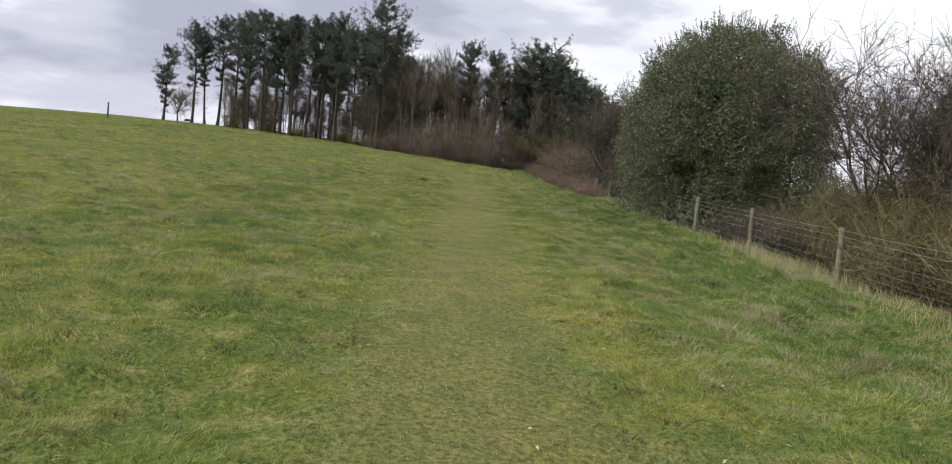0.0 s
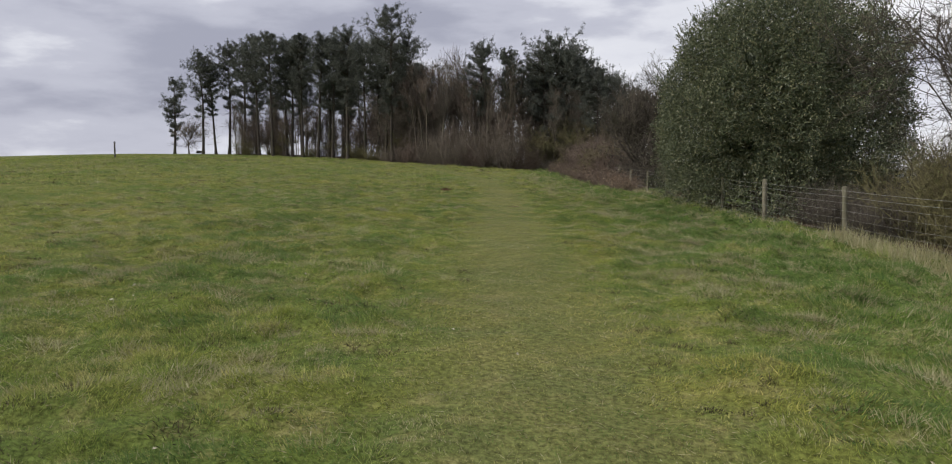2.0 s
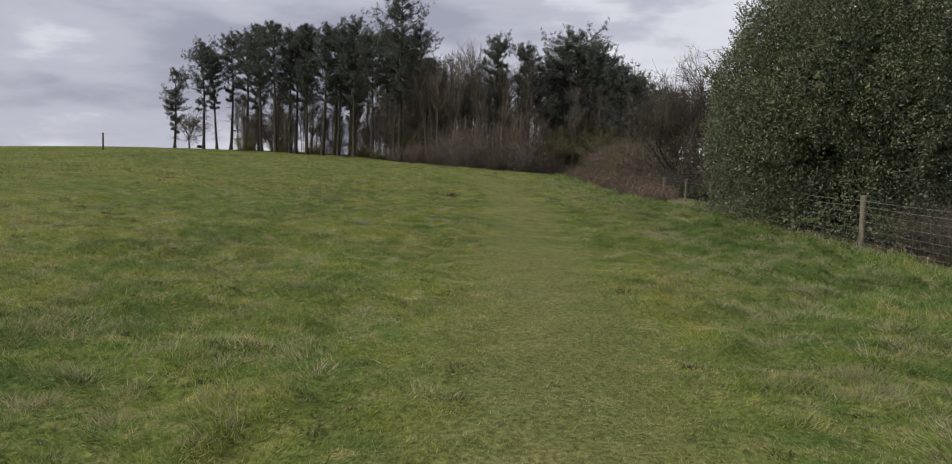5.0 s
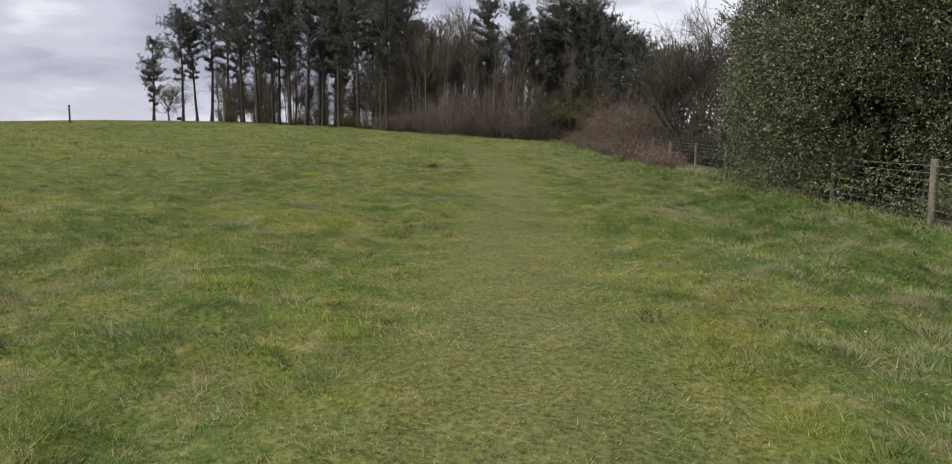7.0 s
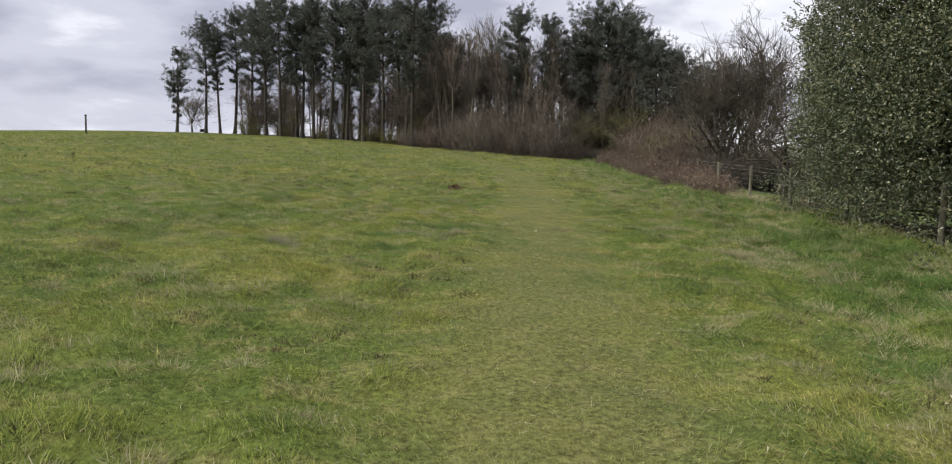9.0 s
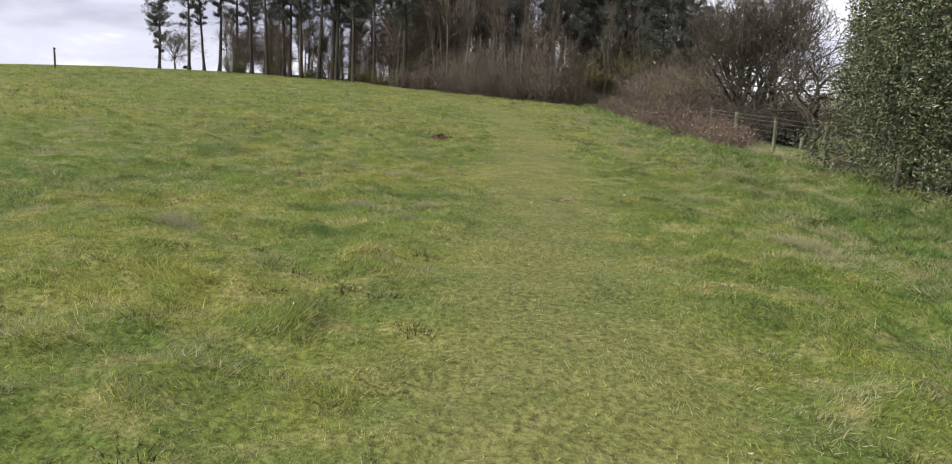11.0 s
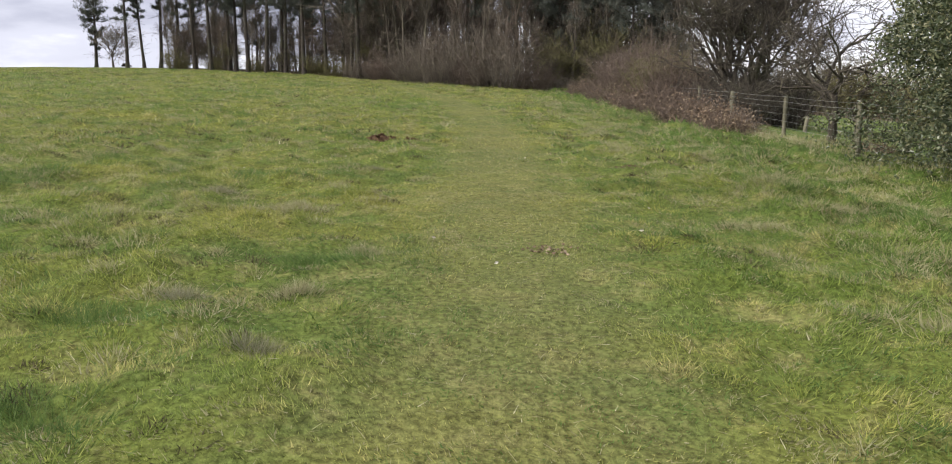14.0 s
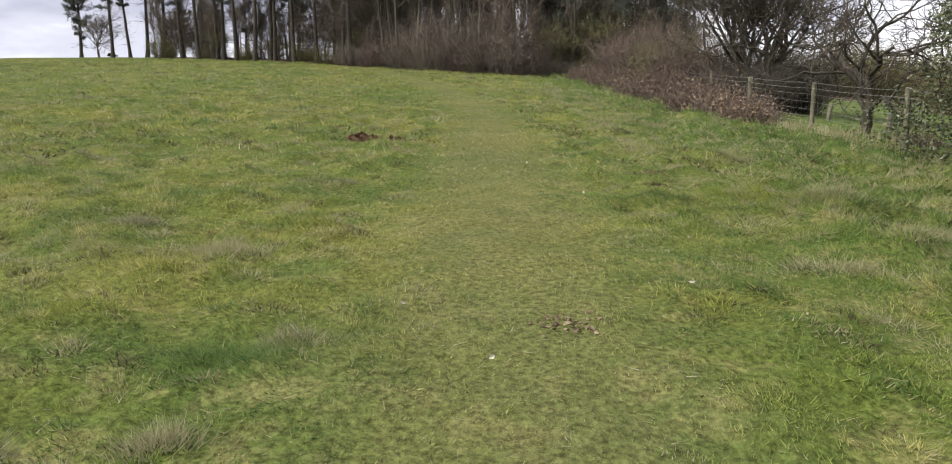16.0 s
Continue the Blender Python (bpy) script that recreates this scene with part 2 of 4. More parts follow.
def hummock(x, y):
    """Where the grass stands in clumps (1) and where it is cropped (0)."""
    k = 0.6 * patchy(x, y, 0.62, 1) + 0.4 * patchy(x, y, 0.27, 2)
    return step(0.42, 0.78, k) * (1 - 0.85 * np.exp(-(path_side(x, y) / 1.1) ** 2))


def bumps(x, y):
    """Tussocky unevenness of the turf, flatter on the trodden strip."""
    trod = np.exp(-((x - 0.1 + 0.0047 * np.maximum(y - 36, 0) ** 2) / 0.9) ** 2)
    out = np.zeros_like(x)
    for n, (fx, fy, high) in enumerate(((0.9, 0.7, 0.034), (2.1, 1.7, 0.030), (4.3, 3.9, 0.034), (7.9, 8.3, 0.022), (13.1, 12.3, 0.013))):
        out += high * np.sin(x * fx + 1.7 * n + 1.3 * np.sin(y * fy * 0.7 + n)) * np.sin(y * fy + 0.9 * n + 1.1 * np.sin(x * fx * 0.6 - n))
    rough = 1 + 0.9 * step(2.5, 5.0, x) * (1 - step(7.6, 8.2, x))
    return (out + 0.075 * hummock(x, y) - 0.02) * rough * (1 - 0.65 * trod)


def height(x, y):
    return float(land(x, y) + bumps(np.array([float(x)]), np.array([float(y)]))[0])


def mesh(name, verts, tris, mat, smooth=True):
    """A triangle mesh from arrays."""
    verts, tris = np.asarray(verts, np.float32).reshape(-1, 3), np.asarray(tris, np.int32).reshape(-1, 3)
    me = bpy.data.meshes.new(name)
    me.vertices.add(len(verts)), me.loops.add(tris.size), me.polygons.add(len(tris))
    me.vertices.foreach_set("co", verts.ravel())
    me.loops.foreach_set("vertex_index", tris.ravel())
    me.polygons.foreach_set("loop_start", np.arange(0, tris.size, 3, dtype=np.int32))
    me.polygons.foreach_set("use_smooth", np.full(len(tris), smooth))
    me.materials.append(mat)
    me.update(calc_edges=True)
    return me


def part(name, me, parent, label=""):
    ob = new(name, me)
    ob.parent = parent
    return tagged(ob, label)


def grid_axis(near, far_lo, far_hi, lo, hi, grow=1.16):
    core = list(np.arange(lo, hi, near))
    s, v = near, hi
    while v < far_hi:
        core.append(v)
        s *= grow
        v += s
    core.append(far_hi)
    s, v = near * grow, lo - near
    while v > far_lo:
        core.insert(0, v)
        s *= grow
        v -= s
    core.insert(0, far_lo)
    return np.array(core)


gx, gy = grid_axis(0.13, -2500, 2500, -9.0, 8.5, 1.13), grid_axis(0.13, -2500, 2500, 1.0, 46.0, 1.13)
GX, GY = np.meshgrid(gx, gy)
GZ = land(GX, GY) + bumps(GX, GY) * (np.abs(GX) < 60) * (np.abs(GY - 40) < 90)
idx = np.arange(GX.size).reshape(GX.shape)
q = np.stack([idx[:-1, :-1], idx[:-1, 1:], idx[1:, 1:], idx[1:, :-1]], -1).reshape(-1, 4)
ground = new("ground", mesh("ground", np.stack([GX, GY, GZ], -1), np.concatenate([q[:, [0, 1, 2]], q[:, [0, 2, 3]]]), M_GROUND))
tagged(ground, "uneven green pasture with a trodden strip of yellowed turf", "ground", kind="structure")


# ---- plant building ----
class Soup:
    """Triangles gathered for one mesh."""
    def __init__(self):
        self.v, self.f, self.n = [], [], 0

    def add(self, verts, tris):
        self.v.append(np.asarray(verts, float).reshape(-1, 3))
        self.f.append(np.asarray(tris, int).reshape(-1, 3) + self.n)
        self.n += len(self.v[-1])

    def loose(self, tris):
        tris = np.asarray(tris, float).reshape(-1, 3)
        self.add(tris, np.arange(len(tris)))

    def tube(self, pts, radii, sides=5):
        pts = np.asarray(pts, float)
        m = len(pts)
        along = np.gradient(pts, axis=0)
        along /= np.linalg.norm(along, axis=1, keepdims=True) + 1e-9
        side = np.cross(along, (0.31, 0.93, 0.17))
        side /= np.linalg.norm(side, axis=1, keepdims=True) + 1e-9
        other = np.cross(along, side)
        ang = np.arange(sides) * 2 * np.pi / sides
        ring = side[:, None] * np.cos(ang)[None, :, None] + other[:, None] * np.sin(ang)[None, :, None]
        v = pts[:, None] + ring * np.asarray(radii, float)[:, None, None]
        i = np.arange(m - 1)[:, None] * sides
        j = np.arange(sides)[None]
        k = (j + 1) % sides
        a, b, c, d = i + j, i + k, i + sides + k, i + sides + j
        f = np.concatenate([np.stack([a, b, c], -1).reshape(-1, 3), np.stack([a, c, d], -1).reshape(-1, 3)])
        cap = (m - 1) * sides + np.array([[0, s, s + 1] for s in range(1, sides - 1)])
        self.add(v.reshape(-1, 3), np.concatenate([f, cap]))

    def mesh(self, name, mat, smooth=True):
        return mesh(name, np.concatenate(self.v), np.concatenate(self.f), mat, smooth)


def unit(v):
    return v / (np.linalg.norm(v, axis=-1, keepdims=True) + 1e-9)


def wander(rng, start, way, length, steps, crook, lift=0.0):
    """A crooked line of points."""
    pts, way = [np.array(start, float)], unit(np.array(way, float))
    for _ in range(steps):
        way = unit(way + rng.normal(0, crook, 3) + (0, 0, lift))
        pts.append(pts[-1] + way * length / steps)
    return np.array(pts)


def slivers(rng, at, way, length, width):
    """One thin triangle for each place, pointing along way."""
    across = unit(np.cross(way, rng.normal(0, 1, way.shape)))
    w = np.broadcast_to(np.asarray(width, float), (len(at),))[:, None]
    return np.stack([at - across * w / 2, at + across * w / 2, at + way * np.broadcast_to(np.asarray(length, float), (len(at),))[:, None]], 1)


def leaves(rng, at, way, length, width):
    """One folded leaf of two triangles for each place."""
    across = unit(np.cross(way, rng.normal(0, 1, way.shape)))
    up = np.cross(across, way)
    L, W = length[:, None], width[:, None]
    tip, mid = at + way * L, at + way * L * 0.5
    left, right = mid - across * W / 2 + up * W * 0.22, mid + across * W / 2 + up * W * 0.22
    v = np.stack([at, left, tip, right], 1).reshape(-1, 3)
    i = np.arange(len(at))[:, None] * 4
    return v, np.concatenate([i + np.array([[0, 1, 2]]), i + np.array([[0, 2, 3]])], 0)


def thing(name, place, label, category, group="", kind="", turn=0.0, size=1.0):
    ob = new(name)
    ob.matrix_basis = pose(*place, 0, 0, turn)
    ob.scale = (size,) * 3
    return tagged(ob, label, category, group, kind)


def plant(ob, x, y, turn, size=1.0, sink=0.08, tall=1.0):
    """A copy of a plant standing on the land."""
    c = copy_thing(ob, pose(x, y, float(land(x, y)) - sink, 0, 0, turn))
    c.scale = (size, size, size * tall)
    return c


def pine(seed, high, bare, wide, label):
    """A tall pine: bare lower trunk, dead snags, crooked limbs and an open dark crown of needle tufts."""
    rng = np.random.default_rng(seed)
    tree = thing("pine_tree", (0, 0, 0), label, "tree", "pines of the wood")
    wood, limbs, crown = Soup(), Soup(), Soup()
    trunk = wander(rng, (0, 0, -0.2), (rng.normal(0, 0.03), rng.normal(0, 0.03), 1), high, 12, 0.025, 0.05)
    wood.tube(trunk, np.linspace(0.21, 0.03, 13) + np.r_[0.08, np.zeros(12)], 7)
    tufts = []
    top = trunk[-1][2]
    for _ in range(int(44 + high * 2.0)):
        k = bare + (1 - bare) * rng.random() ** 0.72
        at = np.array([np.interp(k * top, trunk[:, 2], trunk[:, n]) for n in range(3)])
        out = rng.uniform(0, 2 * np.pi)
        reach = wide * (0.22 + 0.78 * np.sin(np.pi * min(1, (1.04 - k) / (1.06 - bare)) ** 0.7)) * rng.uniform(0.35, 1.2)
        if k > 0.94:
            reach *= 0.7
        line = wander(rng, at, (np.cos(out), np.sin(out), rng.uniform(0.0, 0.5) + 0.9 * max(0, k - 0.8)), reach, 5, 0.16, 0.07)
        limbs.tube(line, np.linspace(0.05, 0.012, 6), 4)
        for n in range(2, 6):
            for _ in range(3):
                sub = wander(rng, line[n], unit(rng.normal(0, 1, 3) + (np.cos(out), np.sin(out), 0.45)), reach * rng.uniform(0.12, 0.36), 2, 0.2, 0.16)
                tufts += [sub[1], sub[2]]
    for _ in range(26):
        k = rng.uniform(0.12, bare)
        at = np.array([np.interp(k * top, trunk[:, 2], trunk[:, n]) for n in range(3)])
        out = rng.uniform(0, 2 * np.pi)
        limbs.tube(wander(rng, at, (np.cos(out), np.sin(out), -0.1), rng.uniform(0.4, 1.6), 3, 0.25), np.linspace(0.025, 0.006, 4), 3)
    for _ in range(8):
        shoot = wander(rng, trunk[-2] + rng.normal(0, 0.55, 3), (rng.normal(0, 0.3), rng.normal(0, 0.3), 1), rng.uniform(0.7, 1.5), 4, 0.12)
        limbs.tube(shoot, np.linspace(0.03, 0.01, 5), 3)
        tufts += list(shoot[1:]) + [shoot[-1] + rng.normal(0, 0.12, 3)]
    tufts = np.array(tufts)
    many = 13
    at = np.repeat(tufts, many, 0) + rng.normal(0, 0.06, (len(tufts) * many, 3))
    way = unit(rng.normal(0, 1, at.shape) + (0, 0, 0.45))
    crown.loose(slivers(rng, at, way, rng.uniform(0.14, 0.34, len(at)), rng.uniform(0.022, 0.05, len(at))))
    part("trunk", wood.mesh("trunk", M_PINE_BARK), tree)
    tagged(part("branchwork", limbs.mesh("branchwork", M_PINE_BARK), tree), kind="stuff")
    tagged(part("crown", crown.mesh("crown", M_NEEDLE, False), tree, "dark green needle tufts"), kind="stuff")
    return tree


def branching(rng, limbs, twigs, start, way, length, radius, depth, crook, spread_, lift, kids, thin):
    """Limbs that fork down to twigs."""
    steps = 5 if depth > 1 else 3
    line = wander(rng, start, way, length, steps, crook, lift)
    if depth > 0:
        limbs.tube(line, np.linspace(radius, radius * 0.5, steps + 1), 6 if radius > 0.05 else 4)
    else:
        twigs.tube(line, np.linspace(max(radius, thin), thin * 0.5, steps + 1), 3)
        return
    n = kids + (rng.random() < 0.5)
    for i in range(n):
        k = 0.35 + 0.65 * (i + rng.random()) / n
        at = line[0] + 0
        j = min(int(k * steps), steps - 1)
        at = line[j] + (line[j + 1] - line[j]) * (k * steps - j)
        onward = unit(line[min(j + 1, steps)] - line[j] + rng.normal(0, spread_, 3) * np.linalg.norm(line[j + 1] - line[j]))
        branching(rng, limbs, twigs, at, onward, length * rng.uniform(0.5, 0.8), radius * rng.uniform(0.4, 0.6), depth - 1, crook, spread_, lift, kids, thin)


def bare_tree(name, seed, high, stems, depth, crook, spread_, lift, kids, thin, mats, label, group="", lean=(0, 0), stem_share=0.4, stem_r=0.02, far=False):
    rng = np.random.default_rng(seed)
    tree = thing(name, (0, 0, 0), label, "tree", group)
    twigs, rest = Soup(), Soup()
    for s in range(stems):
        out = rng.uniform(0, 2 * np.pi)
        tip = 0.0 if stems == 1 else 0.28
        line = wander(rng, (0.12 * np.cos(out) * (stems > 1), 0.12 * np.sin(out) * (stems > 1), -0.15), (tip * np.cos(out) + lean[0], tip * np.sin(out) + lean[1], 1), high * stem_share, 6, crook * 0.6, 0.03)
        r = high * stem_r
        trunk = Soup()
        trunk.tube(line, np.linspace(r * 1.25, r * 0.7, 7), 8)
        part("trunk", trunk.mesh("trunk", mats[0]), tree)
        for i in range(kids + 2):
            j = 3 + (i % 4)
            limbs = rest if far else Soup()
            branching(rng, limbs, twigs, line[j], unit(line[j] - line[j - 1] + rng.normal(0, spread_, 3) * 0.3 * high / 6), high * (1 - stem_share) * rng.uniform(0.42, 0.62), r * 0.6, depth, crook, spread_, lift, kids, thin)
            if not far:
                part("limb", limbs.mesh("limb", mats[0]), tree)
    if far:
        tagged(part("branchwork", rest.mesh("branchwork", mats[0]), tree), kind="stuff")
    tagged(part("twig_mass", twigs.mesh("twig_mass", mats[1]), tree, "fine bare twigs"), kind="stuff")
    return tree


def thicket(name, seed, high, wide, deep, stems, mat, thin, label, group, arch=0.25, buds=0):
    """A leafless bush: many thin stems from the ground, each with side twigs."""
    rng = np.random.default_rng(seed)
    bush = thing(name, (0, 0, 0), label, "bush", group)
    wood, twigs = Soup(), Soup()
    ends = []
    for _ in range(stems):
        at = np.array([rng.uniform(-0.5, 0.5) * wide * 0.8, rng.uniform(-0.5, 0.5) * deep * 0.8, -0.15])
        long_ = high * rng.uniform(0.5, 1.1) * (1 - 0.45 * (2 * at[0] / wide) ** 2)
        line = wander(rng, at, (rng.normal(0, arch) + at[0] / wide * 0.8, rng.normal(0, arch) + at[1] / deep * 0.8, 1), long_, 4, 0.16)
        wood.tube(line, np.linspace(thin * 1.6, thin * 0.6, 5), 3)
        base = np.repeat(line[1:], 7, 0)
        way = unit(rng.normal(0, 1, base.shape) + (0, 0, 0.55))
        reach = rng.uniform(0.12, 0.3, len(base)) * high
        twigs.loose(slivers(rng, base, way, reach, thin * 1.1))
        tip = base + way * (reach * rng.uniform(0.3, 0.8, len(base)))[:, None]
        way2 = unit(way + rng.normal(0, 0.7, way.shape))
        twigs.loose(slivers(rng, tip, way2, reach * 0.6, thin * 0.8))
        ends.append(tip)
    tagged(part("stem_mass", wood.mesh("stem_mass", mat), bush), kind="stuff")
    tagged(part("twig_mass", twigs.mesh("twig_mass", mat, False), bush), kind="stuff")
    if buds:
        ends = np.concatenate(ends)
        at = ends[rng.integers(0, len(ends), buds)] + rng.normal(0, 0.05 * high, (buds, 3))
        v, f = leaves(rng, at, unit(rng.normal(0, 1, at.shape)), rng.uniform(0.05, 0.09, buds) * (thin / 0.012) ** 0.5, rng.uniform(0.03, 0.05, buds) * (thin / 0.012) ** 0.5)
        tagged(part("young_foliage", mesh("young_foliage", v, f, M_BUD, False), bush, "first pale green leaves"), kind="stuff")
    return bush


# ---- the wood on the crest ----
PINE_LABEL = "tall dark pine with a bare trunk at the wood's edge"
pines = [pine(11 + n, h, b, w, PINE_LABEL) for n, (h, b, w) in enumerate(((14, 0.36, 2.6), (15, 0.34, 2.8), (14.5, 0.42, 2.5), (16, 0.30, 3.3), (13, 0.20, 3.1), (11, 0.16, 2.1)))]
HIGH = (14, 15, 14.5, 16, 13, 11)
# x, y, height, kind
FRONT = [(-43.0, 105, 10.8, 5), (-37.2, 100, 13.6, 0), (-35.9, 101, 12.6, 2), (-34.2, 101, 15.0, 2), (-31.5, 99, 14.8, 0), (-29.0, 97, 15.3, 1),
         (-26.7, 95, 15.4, 1), (-24.4, 95, 14.8, 0), (-22.6, 93, 15.2, 1), (-20.6, 92, 15.2, 2), (-18.8, 92, 14.4, 1), (-16.6, 90, 15.6, 0), (-14.4, 89, 13.8, 1),
         (-11.0, 86, 17.4, 3), (-8.6, 87, 14.6, 3), (-1.4, 82.6, 13.4, 2), (2.0, 82.0, 13.0, 2), (6.4, 82, 14.8, 4), (8.6, 83, 12.8, 4),
         (10.6, 80, 11.4, 4), (12.9, 81, 10.4, 4), (4.6, 86, 12.4, 4), (15.4, 82, 9.4, 4), (5.4, 82.5, 13.6, 4), (7.6, 81.4, 13.8, 4), (9.4, 82.5, 12.4, 4), (11.6, 81.4, 11.2, 4), (7.0, 84.5, 13.6, 4), (13.8, 79.5, 9.8, 4), (-25.5, 96.5, 14.8, 1), (-19.6, 93.6, 14.6, 1), (-17.6, 92.6, 14.8, 0), (-13.0, 89.5, 14.2, 1), (-12.0, 87.5, 14.6, 3), (-23.4, 96, 14.4, 1)]
rng = np.random.default_rng(5)
for x, y, h, k in FRONT:
    plant(pines[k], x, y, rng.uniform(0, 360), 0.93 * h / HIGH[k])
for _ in range(34):
    x = rng.uniform(-33, 16)
    edge = np.interp(x, (-40, -25, -16, -8, -2, 16), (101, 94, 92, 88, 84, 80))
    k = int(rng.integers(0, 5))
    if -7 < x < 3.5:
        continue
    plant(pines[k], x, edge + rng.uniform(3, 22), rng.uniform(0, 360), rng.uniform(9, 13) / HIGH[k])

POLE_LABEL = "slender leafless birch with upright grey-brown twigs in the wood"
poles = [bare_tree("bare_birch", 40 + n, h, 1, 2, 0.07, 0.5, 0.12, 6, 0.014, (M_PALE_BARK if n == 1 else M_BARK, M_TWIG if n else M_BROWN_TWIG), POLE_LABEL, "bare trees of the wood", stem_share=0.66, stem_r=0.0075, far=True) for n, h in enumerate((12, 13, 11))]
for x, y, h in [(-5.4, 83, 12.6), (-4.2, 86, 13.2), (-6.5, 88, 12.8), (-3.0, 84, 12.2), (0.6, 83, 11.4), (2.1, 82.2, 12.2), (3.6, 84, 11.8), (-7.6, 85, 12.2)]:
    k = 1 if x == 2.1 else int(rng.integers(0, 3))
    plant(poles[k], x, y, rng.uniform(0, 360), h / (12, 13, 11)[k])
for _ in range(80):
    x = rng.uniform(-34, 15)
    edge = np.interp(x, (-40, -25, -16, -8, -2, 16), (101, 94, 91, 86, 82, 78))
    k = int(rng.integers(0, 3))
    plant(poles[k], x, edge + rng.uniform(0.5, 12), rng.uniform(0, 360), rng.uniform(0.5, 0.95) * (0.75 if x < -12 or x > 5 else 1.0))
for _ in range(34):
    k = int(rng.integers(0, 3))
    plant(poles[k], rng.uniform(-8.5, 4.5), rng.uniform(83, 97), rng.uniform(0, 360), rng.uniform(0.82, 1.02))
for _ in range(26):
    x = rng.uniform(-24, 9)
    edge = np.interp(x, (-25, -16, -8, -2, 16), (93.5, 90.5, 85, 80, 77.5))
    plant(poles[int(rng.integers(0, 3))], x, edge + rng.uniform(1.5, 5.0), rng.uniform(0, 360), rng.uniform(0.6, 0.95) * (0.75 if x < -12 else 1.0))
SAPLING = "bushy leafless sapling with reddish-brown twigs at the wood's edge"
saplings = [bare_tree("sapling", 64 + n, h, 3, 2, 0.16, 0.7, 0.05, 5, 0.017, (M_BARK, M), SAPLING, "saplings of the wood", stem_share=0.4, stem_r=0.008, far=True) for n, (h, M) in enumerate(((7.0, M_BROWN_TWIG), (8.5, M_TWIG), (6.0, M_OLIVE_TWIG)))]
for _ in range(50):
    x = rng.uniform(-15, 15)
    edge = np.interp(x, (-16, -8, -2, 6, 16), (91, 86, 81.5, 80, 77))
    plant(saplings[int(rng.integers(0, 3))], x, edge + rng.uniform(0, 9), rng.uniform(0, 360), rng.uniform(0.65, 1.15))
for _ in range(14):
    x = rng.uniform(-33, -15)
    plant(saplings[int(rng.integers(0, 3))], x, np.interp(x, (-33, -25, -15), (99, 95, 91.5)) + rng.uniform(0, 6), rng.uniform(0, 360), rng.uniform(0.45, 0.75))
small_tree = bare_tree("small_tree", 61, 6.0, 2, 3, 0.14, 0.7, 0.06, 4, 0.014, (M_BARK, M_TWIG), "small leafless rounded tree beside a lone pine", stem_share=0.35, stem_r=0.012)
small_tree.matrix_basis = pose(-40.6, 104, float(land(-40.6, 104)) - 0.08)

WOOD_BUSH = "leafless brown undergrowth at the wood's edge"
bushes = [thicket("undergrowth_bush", 70 + n, h, w, 3.0, 110, m, 0.014, WOOD_BUSH, "undergrowth of the wood") for n, (h, w, m) in enumerate(((3.8, 4.0, M_BROWN_TWIG), (2.6, 4.5, M_TWIG), (5.4, 4.0, M_TWIG), (3.4, 3.5, M_OLIVE_TWIG)))]
for x, y, k, s in [(-31, 97.5, 3, 0.7), (-22, 93.5, 3, 0.55), (-16, 91, 3, 0.7), (-13.5, 88.5, 3, 1.0), (-11, 86, 1, 1.0), (-8.6, 84.5, 0, 1.0), (-6.2, 82.5, 2, 0.95),
                   (-3.8, 81, 2, 1.1), (-1.6, 80, 0, 1.15), (0.8, 79.5, 2, 1.15), (3.2, 79, 0, 1.1), (5.2, 79.5, 1, 0.9), (8.0, 79, 3, 0.9), (10.5, 77, 0, 1.1), (13, 76, 2, 1.0)]:
    plant(bushes[k], x, y, rng.uniform(-25, 25), rng.uniform(0.5, 0.95) * s)
for _ in range(40):
    x = rng.uniform(-33, 16)
    edge = np.interp(x, (-40, -25, -16, -8, -2, 16), (101, 95, 92, 87, 83, 80))
    if x < -11 and rng.random() < 0.75:
        continue
    plant(bushes[int(rng.integers(0, 4))], x, edge + rng.uniform(1, 7), rng.uniform(0, 360), rng.uniform(0.5, 1.0) * (0.6 if x < -12 else 1.1))
for t in (*pines, *poles, *bushes, *saplings):
    for o in (*t.children_recursive, t):
        bpy.data.objects.remove(o)

log = thing("log_pile", (-39.2, 104.0, float(land(-39.2, 104))), "low dark stack of logs on the crest of the field", "log", size=0.55)
for n, (x, z) in enumerate(((-0.5, 0.16), (-0.15, 0.18), (0.2, 0.16), (0.5, 0.15), (-0.3, 0.45), (0.05, 0.46))):
    s = Soup()
    s.tube([(x, -0.8, z), (x + 0.02, 0, z + 0.01), (x, 0.8, z)], (0.17, 0.18, 0.165), 9)
    part("log", s.mesh("log", M_PINE_BARK), log)

mast = thing("wooden_pole", (-34.8, 72.2, float(land(-34.8, 72.2))), "thin dark wooden pole standing on the field's crest", "pole")
s = Soup()
s.tube([(0, 0, -0.3), (0, 0, 0.8), (0, 0, 1.5)], (0.075, 0.07, 0.065), 8)
part("shaft", s.mesh("shaft", M_POLE), mast)
s = Soup()
s.tube([(0, 0, 1.42), (0, 0, 1.5), (0, 0, 1.53)], (0.09, 0.09, 0.03), 8)
part("cap", s.mesh("cap", M_POLE), mast)

# ---- fence ----
FENCE_Y = [2.2, 6.7, 11.2, 15.6, 20.5, 25.5, 29.8, 34.0, 38.1, 42.3, 46.6, 50.8, 55.0, 59.2, 63.4]


def fence_x(y):
    return 7.8 + 0.05 * math.sin(y * 0.9)


rng = np.random.default_rng(9)
fence = thing("wire_fence", (7.8, 30, float(land(7.8, 30))), "stock fence of round wooden posts, galvanised netting and plain wires", "fence")
inv = Matrix.Translation((-7.8, -30, -float(land(7.8, 30))))


